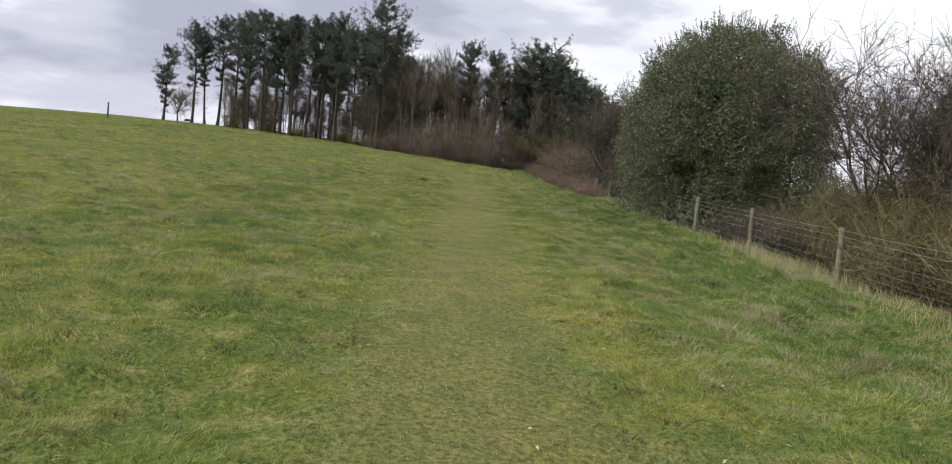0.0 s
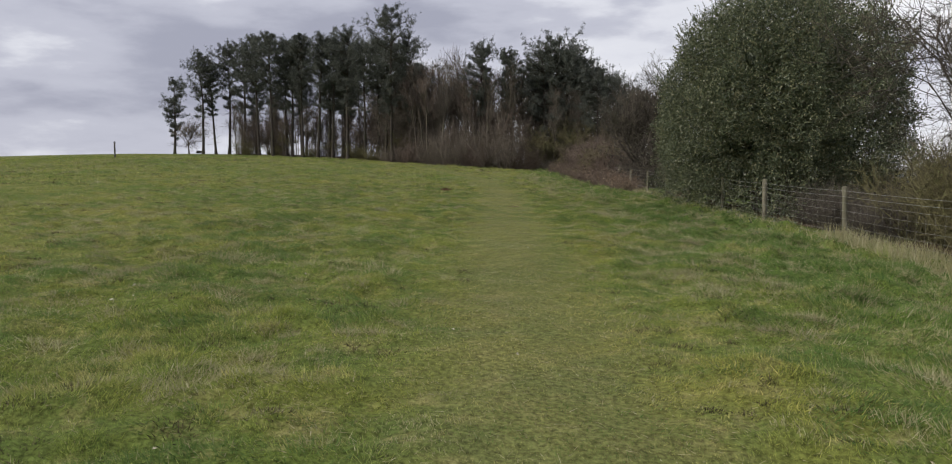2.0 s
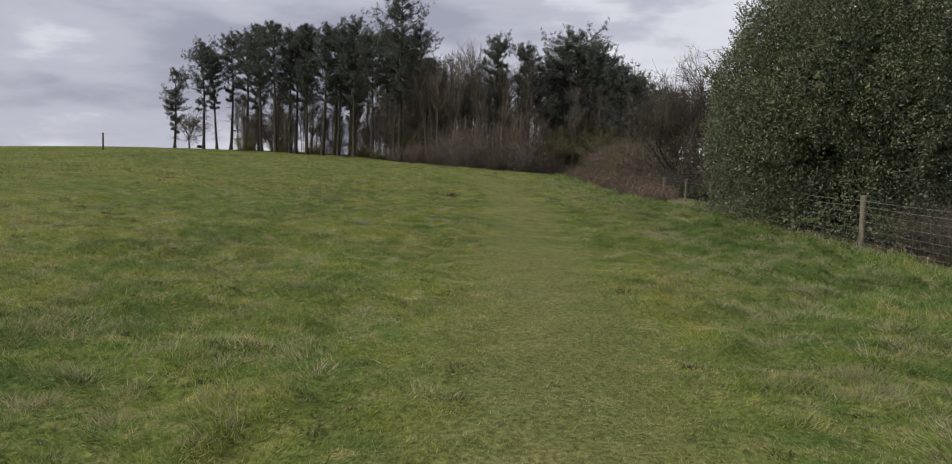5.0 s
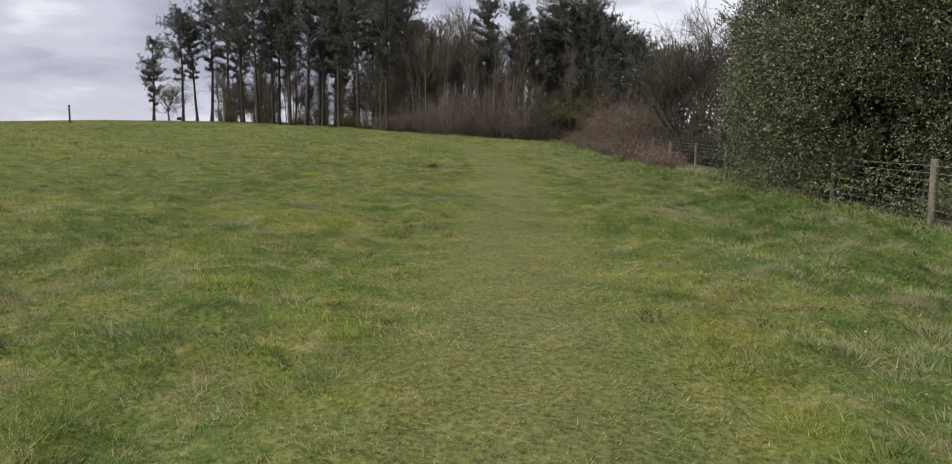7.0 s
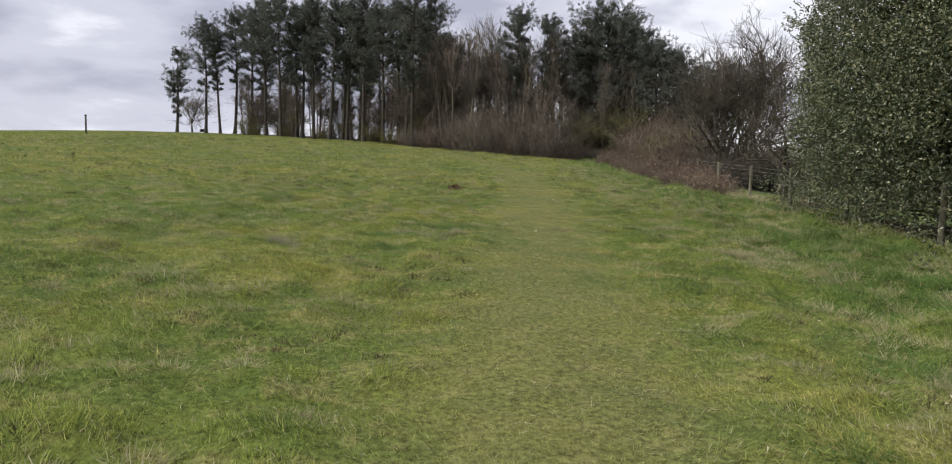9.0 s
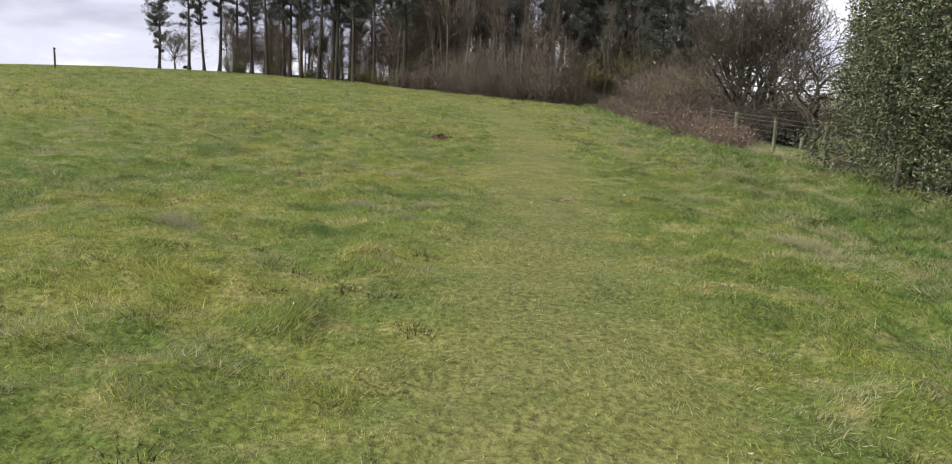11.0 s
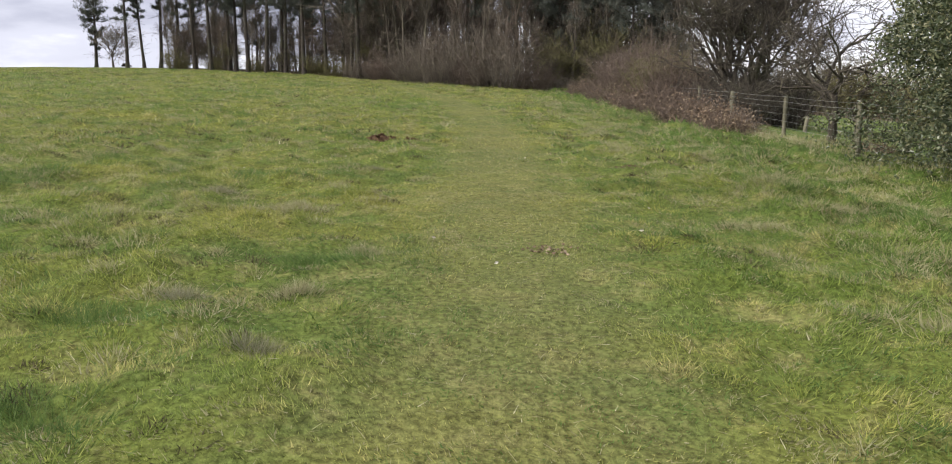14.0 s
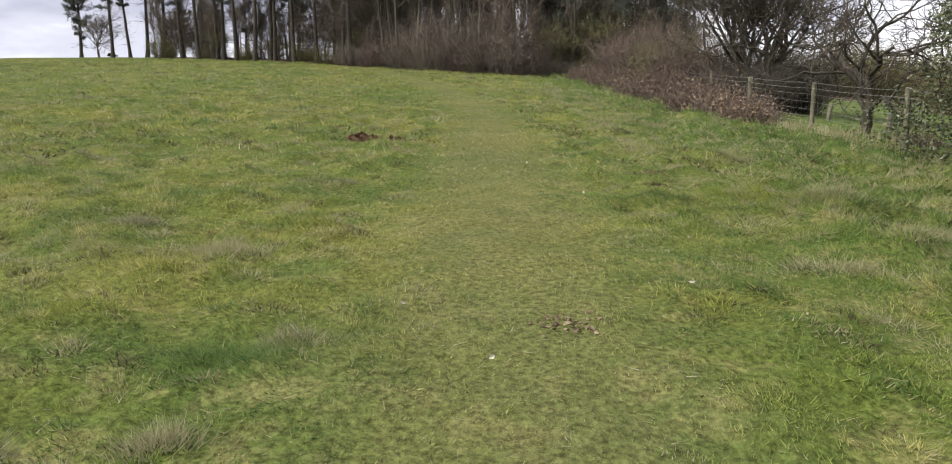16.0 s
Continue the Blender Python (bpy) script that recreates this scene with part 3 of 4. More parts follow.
def world_part(name, me, parent, label=""):
    me.transform(inv)
    return part(name, me, parent, label)


for y in FENCE_Y:
    x, z = fence_x(y), float(land(fence_x(y), y))
    lean = rng.normal(0, 0.025, 2)
    r = 0.062 * rng.uniform(0.85, 1.12)
    high = 1.2 + rng.normal(0, 0.03)
    s = Soup()
    s.tube([(x + lean[0] * h, y + lean[1] * h, z + h) for h in (-0.3, 0, 0.4, 0.8, high - 0.02, high)], (r, r * 1.05, r, r * 0.98, r * 0.96, r * 0.82), 10)
    world_part("post", s.mesh("post", M_POST), fence)
WIRES = (0.10, 0.22, 0.36, 0.52, 0.70, 0.88, 1.02, 1.15)
for h in WIRES:
    s, line = Soup(), []
    for a, b in zip(FENCE_Y, FENCE_Y[1:]):
        for k in (0, 0.33, 0.66):
            y = a + (b - a) * k
            za, zb = float(land(fence_x(a), a)), float(land(fence_x(b), b))
            line.append((fence_x(a) + (fence_x(b) - fence_x(a)) * k - 0.066, y, za + (zb - za) * k + h - (0.02 if k else 0)))
    s.tube(line, [0.0038 if h > 0.9 else 0.0024] * len(line), 4)
    world_part("wire", s.mesh("wire", M_WIRE), fence)
s = Soup()
for y in np.arange(2.3, 63.3, 0.3):
    i = max(n for n in range(len(FENCE_Y)) if FENCE_Y[n] <= y)
    a, b = FENCE_Y[i], FENCE_Y[i + 1]
    k = (y - a) / (b - a)
    x, z = fence_x(a) + (fence_x(b) - fence_x(a)) * k - 0.066, (1 - k) * float(land(fence_x(a), a)) + k * float(land(fence_x(b), b)) - 0.015
    s.tube([(x, y, z + 0.1), (x, y + 0.01, z + 0.5), (x, y, z + 0.88)], (0.0011,) * 3, 3)
tagged(world_part("netting", s.mesh("netting", M_WIRE), fence, "fine upright netting wires"), kind="stuff")

old_fence = thing("old_post", (10.3, 43.5, float(land(10.3, 43.5))), "short leaning old post behind the fence", "post", "old posts behind the fence")
s = Soup()
s.tube([(0, 0, -0.2), (0.01, 0, 0.3), (0.03, 0, 0.56), (0.031, 0, 0.58)], (0.07, 0.07, 0.066, 0.05), 8)
part("shaft", s.mesh("shaft", M_POST), old_fence)
for x, y in ((10.0, 40.2), (10.5, 47.5)):
    copy_thing(old_fence, pose(x, y, float(land(x, y)), 0, 4, 60 * y))


# ---- holly ----
def holly(seed, place, rx, ry, high, label):
    rng = np.random.default_rng(seed)
    tree = thing("holly_tree", place, label, "tree")
    crown = Soup()
    for n in range(4):
        wood = Soup()
        wood.tube(wander(rng, (0.4 * math.cos(n * 1.6), 0.5 * math.sin(n * 1.6), -0.2), (0.15 * math.cos(n * 1.6), 0.2 * math.sin(n * 1.6), 1), high * 0.8, 8, 0.06), np.linspace(0.16, 0.03, 9), 8)
        part("trunk", wood.mesh("trunk", M_BARK), tree)

    def shell(many, inner, outer, hole):
        d = unit(rng.normal(0, 1, (many * 2, 3)))
        lump = np.array([noise.noise(Vector(v) * 2.3 + Vector((seed, 0, 0))) + 0.6 * noise.noise(Vector(v) * 5.5) for v in d])
        keep = lump > hole
        d, lump = d[keep][:many], lump[keep][:many]
        k = rng.uniform(inner, outer, len(d)) + 0.19 * lump
        u = d * k[:, None]
        z = 0.5 + 0.5 * u[:, 2]
        z = np.maximum(z, rng.uniform(0.004, 0.02, len(z)))
        want = np.interp(z, (0.0, 0.1, 0.22, 0.4, 0.5), (0.94, 1.01, 1.03, 1.02, 1.0))
        girth = np.where(z < 0.5, np.clip(want / np.sqrt(np.maximum(1 - (2 * z - 1) ** 2, 0.02)), 1, 4.2), 1.0)
        turn = np.arctan2(d[:, 1], d[:, 0])
        girth = girth * (1 + 0.10 * np.abs(np.sin(2 * turn)))
        return np.stack([u[:, 0] * rx * girth, u[:, 1] * ry * girth, z * high], 1), d

    limbs = Soup()
    ends, d = shell(260, 0.75, 0.95, -9)
    for e in ends:
        at = np.array([0, 0, e[2] * 0.55])
        limbs.tube([at, at + (e - at) * 0.5 + rng.normal(0, 0.15, 3), e], (0.04, 0.025, 0.008), 3)
    tagged(part("branchwork", limbs.mesh("branchwork", M_BARK), tree), kind="stuff")
    sprig, d = shell(20000, 0.86, 1.02, -0.5)
    many = 10
    at = np.repeat(sprig, many, 0) + rng.normal(0, 0.075, (len(sprig) * many, 3))
    way = unit(np.repeat(d, many, 0) * 0.55 + rng.normal(0, 0.75, at.shape) + (0, 0, 0.2))
    at[:, 2] = np.maximum(at[:, 2], 0.04)
    v, f = leaves(rng, at, way, rng.uniform(0.05, 0.095, len(at)), rng.uniform(0.03, 0.052, len(at)))
    crown.add(v, f)
    # upright leading shoots along the top
    tops, d = shell(2200, 0.97, 1.04, 0.0)
    for p, w in zip(tops, d):
        if w[2] < 0.15 or rng.random() < 0.5:
            continue
        n = 14
        long_ = rng.uniform(0.2, 0.55)
        base = p + np.linspace(0, 1, n)[:, None] * unit(w + (0, 0, 0.7)) * long_
        v, f = leaves(rng, base, unit(rng.normal(0, 0.7, (n, 3)) + w + (0, 0, 0.3)), rng.uniform(0.05, 0.1, n), rng.uniform(0.03, 0.05, n))
        crown.add(v, f)
    deep, d = shell(34000, 0.68, 0.88, -9)
    core, d = shell(9000, 0.42, 0.64, -9)
    v, f = leaves(rng, core, unit(rng.normal(0, 1, core.shape)), rng.uniform(0.3, 0.45, len(core)), rng.uniform(0.2, 0.3, len(core)))
    crown.add(v, f)
    v, f = leaves(rng, deep, unit(rng.normal(0, 1, deep.shape)), rng.uniform(0.08, 0.14, len(deep)), rng.uniform(0.05, 0.09, len(deep)))
    crown.add(v, f)
    tagged(part("crown", crown.mesh("crown", M_HOLLY, False), tree, "dense glossy dark green leaves"), kind="stuff")
    return tree


holly(3, (10.2, 31.8, float(land(9.5, 31.8)) - 0.15), 3.62, 5.6, 8.2, "large dense rounded holly with glossy dark green leaves")

# ---- hedge side ----
THORN = "leafless hawthorn with crooked grey-brown limbs beyond the fence"
hawthorn = bare_tree("hawthorn", 91, 7.5, 4, 4, 0.17, 0.7, 0.12, 4, 0.009, (M_THORN, M_THORN_TWIG), THORN, "hawthorns", stem_share=0.36, stem_r=0.015)
hawthorn.matrix_basis = pose(9.4, 51.5, float(land(9.4, 51.5)) - 0.1, 0, 0, 20)
gnarled = bare_tree("gnarled_thorn", 97, 5.4, 1, 4, 0.28, 0.8, 0.05, 3, 0.009, (M_THORN, M_THORN_TWIG), "small gnarled leafless thorn leaning beside the fence", "hawthorns", (0.12, 0.05), stem_share=0.3, stem_r=0.020)
gnarled.matrix_basis = pose(8.7, 41.7, float(land(8.7, 41.7)) - 0.1)
near_thorn = bare_tree("hawthorn", 103, 7.4, 3, 4, 0.24, 0.65, 0.06, 5, 0.006, (M_THORN, M_THORN_TWIG), "tall leafless hawthorn with ivy on its trunks beyond the fence", "hawthorns", stem_share=0.34, stem_r=0.011)
near_thorn.matrix_basis = pose(11.3, 17.9, float(land(11.3, 17.9)) - 0.1)


def ivy(parent, seed, lines, many, spread_, size):
    rng = np.random.default_rng(seed)
    at = []
    for (a, b) in lines:
        k = rng.random((many, 1))
        at.append(np.array(a) + (np.array(b) - a) * k + rng.normal(0, spread_, (many, 3)))
    at = np.concatenate(at)
    v, f = leaves(rng, at, unit(rng.normal(0, 1, at.shape)), rng.uniform(0.6, 1.3, len(at)) * size, rng.uniform(0.5, 1.0, len(at)) * size)
    tagged(part("ivy", mesh("ivy", v, f, M_IVY, False), parent, "climbing dark green ivy"), kind="stuff")


ivy(near_thorn, 1, [((0, 0, 0.2), (0.3, 0.1, 2.6)), ((0, 0, 0.2), (-0.4, 0.2, 2.2))], 700, 0.14, 0.07)
ivy_tree = bare_tree("ivy_clad_tree", 109, 7.0, 2, 3, 0.2, 0.8, 0.04, 4, 0.011, (M_THORN, M_THORN_TWIG), "leafless tree wrapped in dark green ivy", "hawthorns", stem_share=0.4, stem_r=0.016)
ivy_tree.matrix_basis = pose(10.6, 39.2, float(land(10.6, 39.2)) - 0.1, 0, 0, 70)
ivy(ivy_tree, 2, [((0, 0, 0.2), (0.4, 0.1, 4.2)), ((0, 0, 0.2), (-0.5, 0.2, 3.4))], 2600, 0.28, 0.08)

HEDGE = "dense leafless hedge bush, brown and mossy, behind the fence"
hedges = [thicket("hedge_bush", 120 + n, h, w, 2.2, st, m, th, HEDGE, "hedge bushes", 0.3, b) for n, (h, w, st, m, th, b) in enumerate((
    (2.6, 2.8, 260, M_OLIVE_TWIG, 0.010, 500), (3.9, 3.4, 240, M_BROWN_TWIG, 0.015, 0), (3.2, 3.2, 240, M_THORN_TWIG, 0.012, 0), (3.4, 3.0, 220, M_OLIVE_TWIG, 0.014, 1400)))]
for x, y, k, s in [(10.6, 20.6, 0, 0.9), (9.2, 23.6, 2, 0.42), (9.7, 26.2, 2, 0.45), (10.6, 23.4, 2, 0.5), (11.6, 25.2, 2, 0.5), (12.6, 27.4, 2, 0.55), (13.6, 25.4, 2, 0.6), (12.1, 22.4, 2, 0.5), (9.0, 21.4, 2, 0.35), (11.2, 18.2, 0, 1.1), (9.9, 15.2, 0, 1.0), (10.3, 12.4, 0, 1.05), (12.6, 20.2, 0, 1.3), (13.6, 22.4, 2, 1.15), (14.6, 26.0, 2, 1.25), (14.2, 18.6, 2, 1.2), (12.9, 24.0, 0, 1.2), (13.0, 15.5, 0, 1.35), (12.6, 11.0, 0, 1.2),
                   (8.9, 50.2, 2, 0.6), (9.4, 52.8, 2, 0.75), (8.2, 55.5, 1, 0.7), (8.3, 58.5, 3, 0.85), (8.6, 61.5, 1, 0.8), (8.3, 65, 1, 0.9), (9.0, 69, 1, 0.9), (9.4, 73, 2, 0.95), (10.8, 63, 2, 0.9), (12.0, 54.5, 2, 0.8), (13.4, 58, 2, 0.95)]:
    plant(hedges[k], x, y, rng.uniform(0, 360), s)
for t in hedges:
    for o in (*t.children_recursive, t):
        bpy.data.objects.remove(o)

BRAMBLE = "low tangle of dead reddish-brown bramble and bracken along the fence"
brambles = [thicket("bramble_clump", 140 + n, h, 2.6, 2.0, 150, M_BROWN_TWIG, 0.011, BRAMBLE, "bramble clumps", 0.75) for n, h in enumerate((1.1, 1.5))]
for n, b in enumerate(brambles):
    r2 = np.random.default_rng(150 + n)
    k = 2600
    at = np.stack([r2.normal(0, 0.6, k), r2.normal(0, 0.5, k), np.abs(r2.normal(0.1, 0.38, k))], 1)
    v, f = leaves(r2, at, unit(r2.normal(0, 1, at.shape)), r2.uniform(0.06, 0.13, k), r2.uniform(0.03, 0.07, k))
    tagged(part("dead_foliage", mesh("dead_foliage", v, f, M_LITTER, False), b, "withered brown leaves"), kind="stuff")
for x, y, k, s in [(7.2, 45.0, 0, 0.7), (7.3, 47.0, 0, 0.95), (6.9, 49.2, 1, 0.9), (7.1, 51.5, 1, 1.0), (6.9, 54.0, 1, 1.05), (7.0, 56.8, 0, 1.2), (7.0, 60.0, 1, 1.1), (7.1, 63.5, 1, 1.1), (7.2, 67, 1, 1.15), (7.2, 71, 1, 1.1), (8.9, 39.6, 0, 0.4), (6.6, 75, 0, 1.1)]:
    plant(brambles[k], x, y, rng.uniform(0, 360), s)
for t in brambles:
    for o in (*t.children_recursive, t):
        bpy.data.objects.remove(o)

far_bush = thicket("field_bush", 160, 5.0, 6.5, 6.0, 260, M_OLIVE_TWIG, 0.03, "rounded leafless bush out in the lower field", "bushes of the lower field", 0.3)
far_bush.matrix_basis = pose(32, 92, float(land(32, 92)))
for x, y, s in ((27, 66, 0.7), (60, 130, 1.5), (90, 150, 1.8), (46, 150, 1.6), (120, 170, 2.0)):
    plant(far_bush, x, y, 40 * x, s)

# far hills beyond the lower field, their haze painted into the colour
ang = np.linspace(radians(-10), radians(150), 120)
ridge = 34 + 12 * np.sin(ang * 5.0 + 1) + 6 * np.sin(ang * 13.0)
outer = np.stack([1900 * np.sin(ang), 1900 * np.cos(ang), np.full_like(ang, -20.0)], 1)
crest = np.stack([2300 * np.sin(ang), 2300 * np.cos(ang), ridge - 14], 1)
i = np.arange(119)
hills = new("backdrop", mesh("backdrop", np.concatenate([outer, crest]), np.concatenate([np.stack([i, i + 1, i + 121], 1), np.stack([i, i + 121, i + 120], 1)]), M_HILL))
tagged(hills, "low hills on the horizon, distance haze painted in as blue", "hills", kind="structure")


# ---- turf ----
def stuff(name, soup, mat, label):
    return tagged(new(name, soup.mesh(name, mat, False)), label, "grass", kind="stuff")


def on_land(x, y):
    return np.stack([x, y, land(x, y) + bumps(x, y) - 0.006], 1)


rng = np.random.default_rng(21)
green, lush, straw = Soup(), Soup(), Soup()
for many, x0, x1, y0, y1, lo, hi, w in ((1100000, -6.5, 6.5, 2.2, 33.0, 0.022, 0.056, 0.0050), (300000, -18, 7.4, 8.0, 52.0, 0.035, 0.08, 0.0085), (150000, -46, 6.5, 34.0, 92.0, 0.05, 0.11, 0.024)):
    x, y = rng.uniform(x0, x1, many), rng.uniform(y0, y1, many)
    trod = np.exp(-(path_side(x, y) / 1.0) ** 2)
    side = step(2.4, 5.0, x)
    size = rng.uniform(lo, hi, many) * (0.75 + 1.15 * hummock(x, y)) * (1 - 0.4 * trod + 0.45 * side)
    drift = 6.3 * patchy(x, y, 1.1, 4) + 1.2 * patchy(x, y, 0.3, 5)
    way = unit(np.stack([np.cos(drift) * 0.6 + rng.normal(0, 0.55, many), np.sin(drift) * 0.6 + rng.normal(0, 0.55, many), rng.uniform(0.35, 1.3, many)], 1))
    blade = slivers(rng, on_land(x, y), way, size, w * rng.uniform(0.6, 1.4, many) * (1 + 0.25 * side))
    dry = 0.45 * patchy(x, y, 0.9, 6) + 0.55 * patchy(x, y, 0.3, 7)
    wet = 0.6 * patchy(x, y, 1.5, 8) + 0.4 * patchy(x, y, 0.4, 9) + 0.26 * side - 0.12 * trod
    is_dry = rng.random(many) < 0.06 + 0.6 * step(0.56, 0.74, dry) * (1 - 0.5 * side) + 0.10 * trod
    is_wet = ~is_dry & (rng.random(many) < 0.9 * step(0.50, 0.66, wet))
    straw.loose(blade[is_dry]), lush.loose(blade[is_wet]), green.loose(blade[~is_dry & ~is_wet])
stuff("short_grass", green, M_BLADE, "short grazed green grass blades over the field")
stuff("lush_grass", lush, M_LUSH, "patches of deeper green lush grass in the field")
stuff("withered_grass", straw, M_STRAW, "withered straw-coloured blades in patches among the grass")


def tussocks(many, x0, x1, y0, y1, blades, lo, hi, w, girth, skip_path=True):
    x, y = rng.uniform(x0, x1, many), rng.uniform(y0, y1, many)
    if skip_path:
        keep = np.abs(x - 0.1 + 0.0047 * np.maximum(y - 36, 0) ** 2) > rng.uniform(0.7, 1.5, many)
        x, y = x[keep], y[keep]
    size = np.repeat(rng.uniform(0.6, 1.3, len(x)), blades)
    cx, cy = np.repeat(x, blades), np.repeat(y, blades)
    dx, dy = rng.normal(0, 1, len(cx)), rng.normal(0, 1, len(cx))
    at = on_land(cx + dx * girth * size, cy + dy * girth * size)
    way = unit(np.stack([dx * 0.6 + rng.normal(0, 0.45, len(cx)), dy * 0.6 + rng.normal(0, 0.45, len(cx)), rng.uniform(0.4, 1.2, len(cx))], 1))
    return slivers(rng, at, way, rng.uniform(lo, hi, len(cx)) * size, w)


soup = Soup()
soup.loose(tussocks(3000, -14, 7.0, 3, 50, 120, 0.035, 0.085, 0.0055, 0.075))
soup.loose(tussocks(2200, -42, 6.8, 40, 88, 26, 0.09, 0.17, 0.025, 0.16))
stuff("grass_tussocks", soup, M_BLADE, "tufted green grass clumps over the field")
soup = Soup()
soup.loose(tussocks(420, -11, 7.2, 4, 46, 150, 0.045, 0.10, 0.0055, 0.12))
soup.loose(tussocks(260, 2.6, 7.2, 4, 60, 150, 0.06, 0.12, 0.007, 0.14))
stuff("lush_tussocks", soup, M_LUSH, "lush dark green grass clumps")
soup = Soup()
soup.loose(tussocks(1000, -13, 3, 5, 50, 90, 0.04, 0.09, 0.005, 0.07))
n = 42000
x, y = rng.uniform(-8, 7, n), rng.uniform(2, 36, n)
way = unit(np.stack([rng.normal(0, 1, n), rng.normal(0, 1, n), rng.uniform(0.05, 0.6, n)], 1))
soup.loose(slivers(rng, on_land(x, y) + (0, 0, 0.015), way, rng.uniform(0.03, 0.09, n), 0.004))
soup.loose(tussocks(560, 2.2, 6.9, 5, 62, 120, 0.06, 0.13, 0.0065, 0.12))
soup.loose(tussocks(1500, -34, 5, 40, 84, 18, 0.08, 0.17, 0.025, 0.16))
soup.loose(tussocks(620, -14, -1.2, 8, 46, 90, 0.06, 0.12, 0.007, 0.085))
soup.loose(tussocks(420, 2.4, 6.8, 8, 60, 90, 0.08, 0.16, 0.009, 0.11))
for y0, y1, n, high in ((2, 15, 2200, 0.36), (15, 20.5, 2300, 0.5), (20.5, 38, 1900, 0.22), (38, 50, 3600, 0.3)):
    x, y = rng.normal(7.55, 0.32, n), rng.uniform(y0, y1, n)
    way = unit(np.stack([rng.normal(0, 0.35, n), rng.normal(0, 0.35, n), np.ones(n)], 1))
    soup.loose(slivers(rng, on_land(x, y), way, rng.uniform(0.35, 1.0, n) * high, 0.011))
stuff("dry_grass", soup, M_STRAW, "dead straw-coloured grass in clumps and along the fence")

# dark tufts scattered as painted shadow between the grass clumps
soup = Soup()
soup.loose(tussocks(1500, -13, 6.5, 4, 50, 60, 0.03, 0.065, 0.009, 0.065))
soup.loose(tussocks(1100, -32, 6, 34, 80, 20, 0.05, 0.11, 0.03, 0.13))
stuff("dead_thatch", soup, M_SHADE_TUFT, "dark brown blades painted as the shade in hollows between the tufts")

# single clumps that stand out
DARK, GREEN, PALE = "dark withered weed clump in the grass", "dense dark green grass clump", "straw-coloured dead grass clump"
CLUMPS = [(-3.4, 24.5, 0.20, 0.20, M_GREY_TUFT, DARK), (-1.95, 24.7, 0.30, 0.13, M_LUSH, GREEN), (-2.35, 26.0, 0.34, 0.14, M_LUSH, GREEN), (-2.0, 29.5, 0.34, 0.15, M_STRAW, PALE),
          (-3.2, 30.5, 0.16, 0.15, M_GREY_TUFT, DARK), (-1.35, 27.4, 0.26, 0.12, M_LUSH, GREEN), (-1.04, 27.6, 0.18, 0.12, M_STRAW, PALE), (-1.28, 26.5, 0.15, 0.17, M_STRAW, PALE),
          (-1.98, 26.4, 0.13, 0.13, M_GREY_TUFT, DARK), (-1.24, 25.5, 0.13, 0.15, M_GREY_TUFT, DARK), (-1.7, 32.7, 0.15, 0.12, M_GREY_TUFT, DARK), (4.0, 35.8, 0.3, 0.16, M_STRAW, PALE), (3.3, 33.0, 0.22, 0.14, M_STRAW, PALE),
          (3.76, 32.0, 0.40, 0.20, M_STRAW, PALE), (4.15, 30.95, 0.42, 0.20, M_STRAW, PALE), (3.1, 26.0, 0.30, 0.18, M_STRAW, PALE), (3.78, 9.4, 0.32, 0.18, M_STRAW, PALE), (4.2, 7.5, 0.24, 0.16, M_STRAW, PALE),
          (3.55, 13.5, 0.34, 0.17, M_STRAW, PALE), (2.55, 14.4, 0.24, 0.13, M_STRAW, PALE), (2.8, 19.8, 0.26, 0.16, M_STRAW, PALE), (3.85, 18.8, 0.30, 0.17, M_STRAW, PALE), (4.9, 22.5, 0.35, 0.2, M_STRAW, PALE)]
for x, y, girth, high, mat, label in CLUMPS:
    n = int(800 * girth / 0.2)
    dx, dy = rng.normal(0, girth * 0.55, n), rng.normal(0, girth * 0.4, n)
    way = unit(np.stack([dx / girth * 0.7 + rng.normal(0, 0.4, n), dy / girth * 0.7 + rng.normal(0, 0.4, n), rng.uniform(0.5, 1.3, n)], 1))
    at = on_land(x + dx, y + dy) - (x, y, height(x, y))
    clump = new("grass_clump", mesh("grass_clump", *(lambda t: (t, np.arange(t.size // 3)))(slivers(rng, at, way, rng.uniform(0.3, 0.8, n) * high, 0.0036)), mat, False))
    clump.location = (x, y, height(x, y))
    tagged(clump, label, "grass clump", "standing clumps", "stuff")


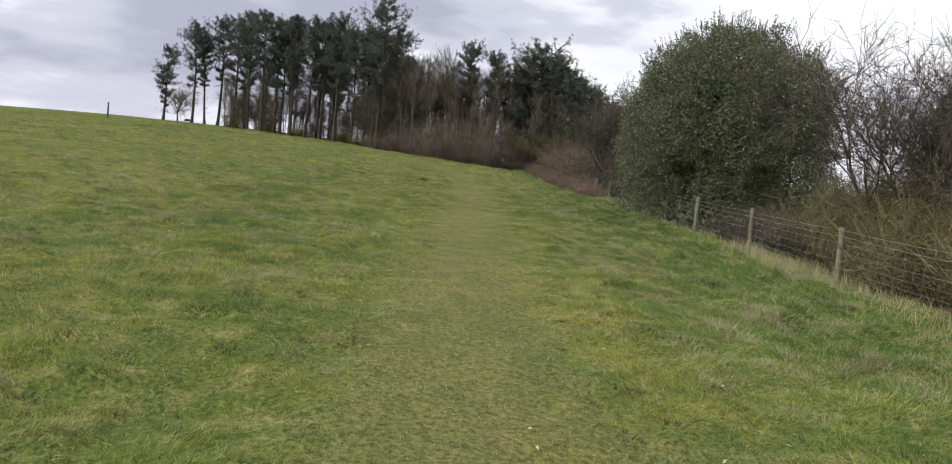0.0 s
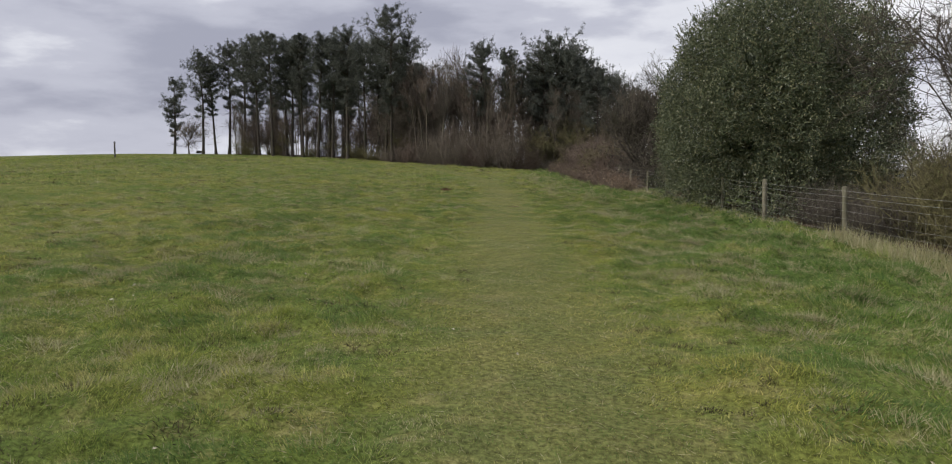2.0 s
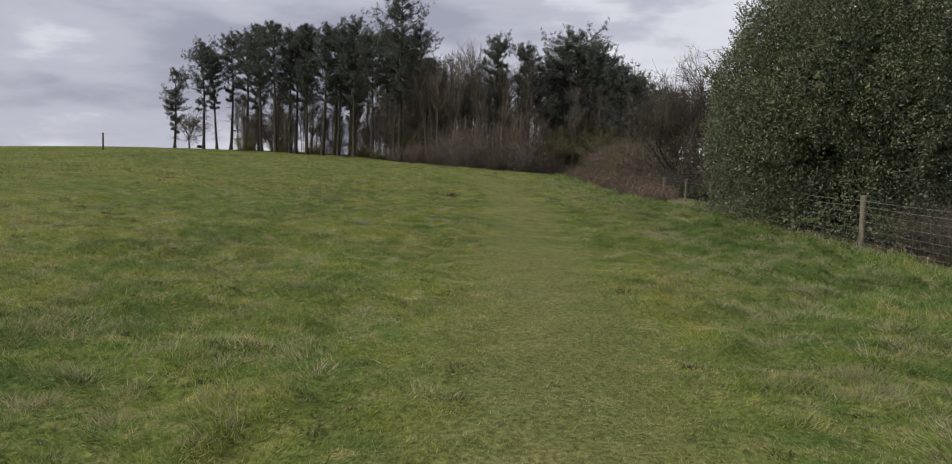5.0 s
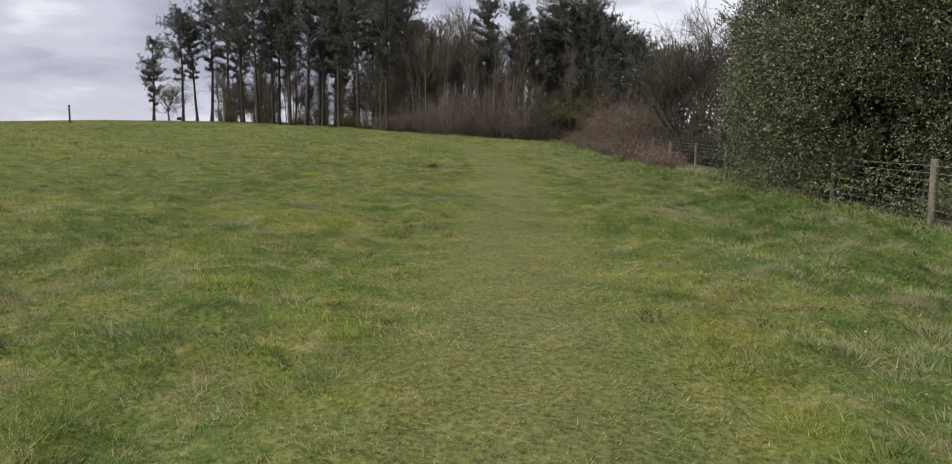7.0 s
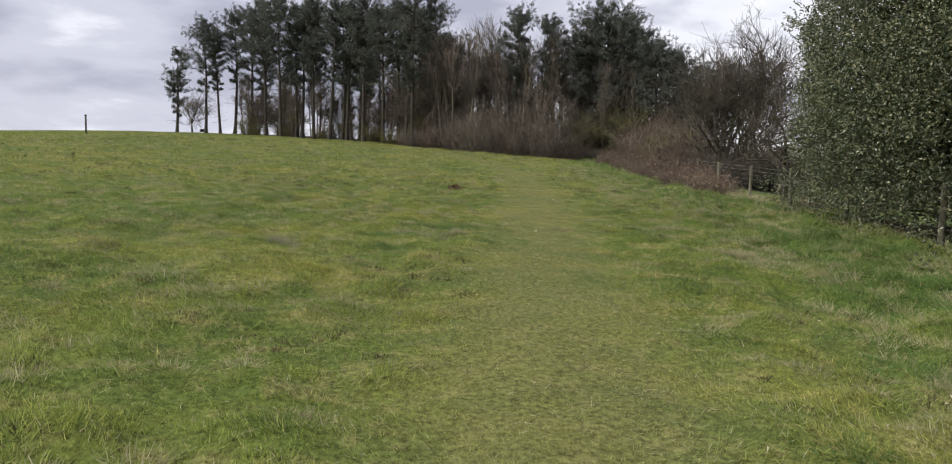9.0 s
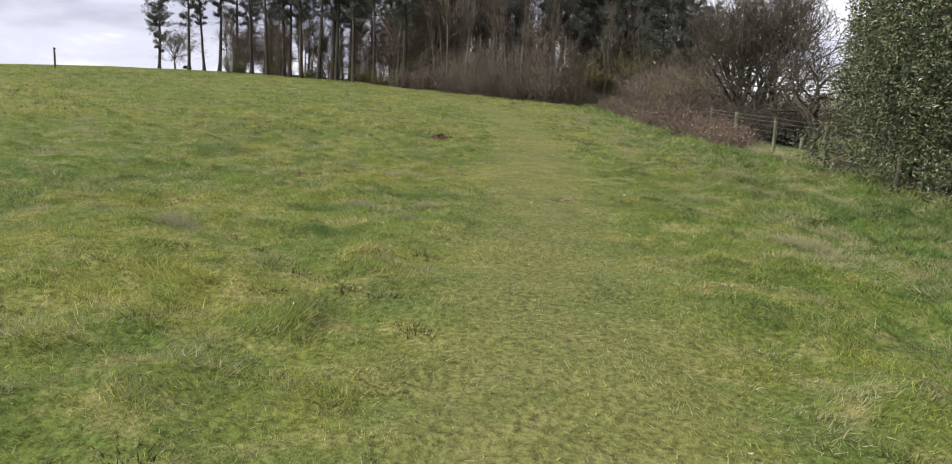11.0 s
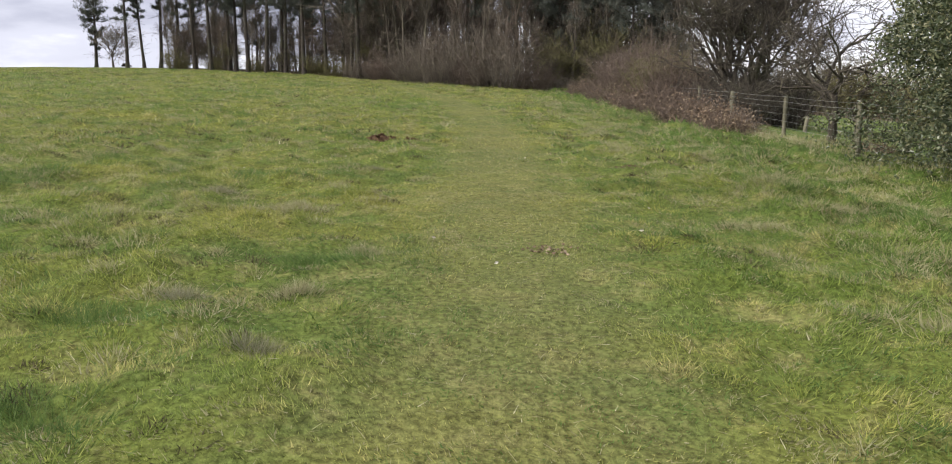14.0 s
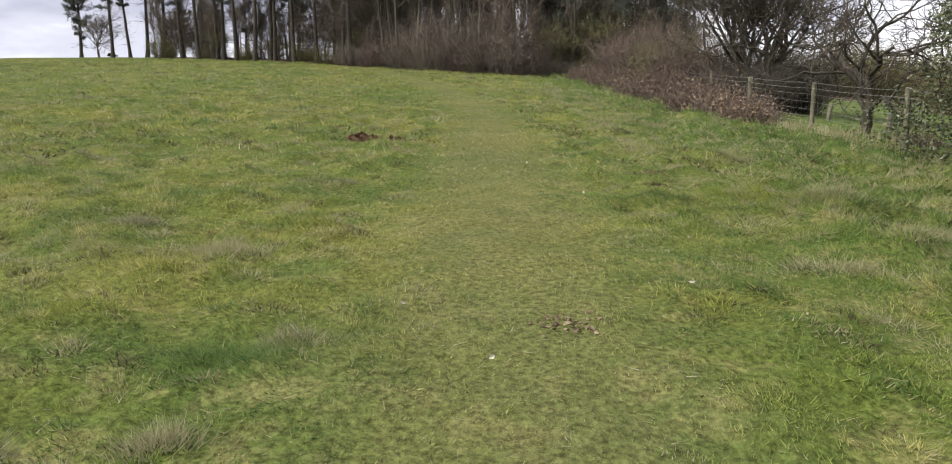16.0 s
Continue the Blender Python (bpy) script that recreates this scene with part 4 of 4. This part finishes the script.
def mound(name, x, y, rx, ry, high, label, category, seed):
    """A lumpy heap of crumbled soil."""
    rng = np.random.default_rng(seed)
    soup = Soup()
    r, a = np.meshgrid(np.linspace(0, 1, 9), np.linspace(0, 2 * np.pi, 29)[:-1])
    wob = 1 + 0.18 * np.sin(3 * a + seed) + 0.1 * np.sin(7 * a)
    px, py = r * wob * rx * np.cos(a), r * wob * ry * np.sin(a)
    pz = high * (1 - r ** 1.6) + rng.normal(0, high * 0.14, r.shape) * (r > 0) - 0.02
    base = land(x + px, y + py) + bumps(x + px, y + py) - height(x, y)
    v = np.stack([px, py, pz + base], -1)
    i = np.arange(28)[:, None] * 9 + np.arange(8)[None]
    j = (np.arange(28)[:, None] + 1) % 28 * 9 + np.arange(8)[None]
    soup.add(v.reshape(-1, 3), np.concatenate([np.stack([i, j, j + 1], -1).reshape(-1, 3), np.stack([i, j + 1, i + 1], -1).reshape(-1, 3)]))
    for _ in range(34):
        k, b = rng.uniform(0.1, 1.15), rng.uniform(0, 2 * np.pi)
        c = np.array([k * rx * np.cos(b), k * ry * np.sin(b), max(0, high * (1 - k ** 1.6))])
        p = c + rng.normal(0, 0.028, (6, 3))
        soup.add(p, [[0, 1, 2], [0, 2, 3], [0, 3, 4], [0, 4, 1], [5, 2, 1], [5, 3, 2], [5, 4, 3], [5, 1, 4]])
    ob = new(name, soup.mesh(name, M_EARTH, False))
    ob.location = (x, y, height(x, y))
    return tagged(ob, label, category)


mound("molehill", -2.34, 37.7, 0.34, 0.26, 0.09, "low crumbled brown molehill in the grass", "molehill", 1)
mound("molehill", -1.75, 38.0, 0.22, 0.16, 0.05, "small scatter of brown soil beside the molehill", "molehill", 2)
for x, y, rx, ry, n in ((2.23, 34.2, 0.26, 0.2, 170), (0.45, 28.0, 0.2, 0.17, 90)):
    dx, dy = rng.normal(0, rx * 0.5, n), rng.normal(0, ry * 0.5, n)
    at = on_land(x + dx, y + dy) + (0, 0, 0.02) - (x, y, height(x, y))
    v, f = leaves(rng, at, unit(rng.normal(0, 1, at.shape) * (1, 1, 0.25)), rng.uniform(0.02, 0.045, n), rng.uniform(0.012, 0.025, n))
    litter = new("leaf_litter", mesh("leaf_litter", v, f, M_LITTER, False))
    litter.location = (x, y, height(x, y))
    tagged(litter, "patch of dead reddish-brown leaves on the turf", "leaf litter", "leaf litter patches", "stuff")
n = 150
x, y = rng.uniform(-8, 6.5, n), rng.uniform(3, 40, n)
at = on_land(x, y) + (0, 0, 0.035)
v, f = leaves(rng, at, unit(rng.normal(0, 1, at.shape) * (1, 1, 0.3)), rng.uniform(0.025, 0.055, n), rng.uniform(0.015, 0.03, n))
tagged(new("fallen_leaves", mesh("fallen_leaves", v, f, M_PALE_LEAF, False)), "scattered pale dry leaves on the grass", "leaves", kind="stuff")
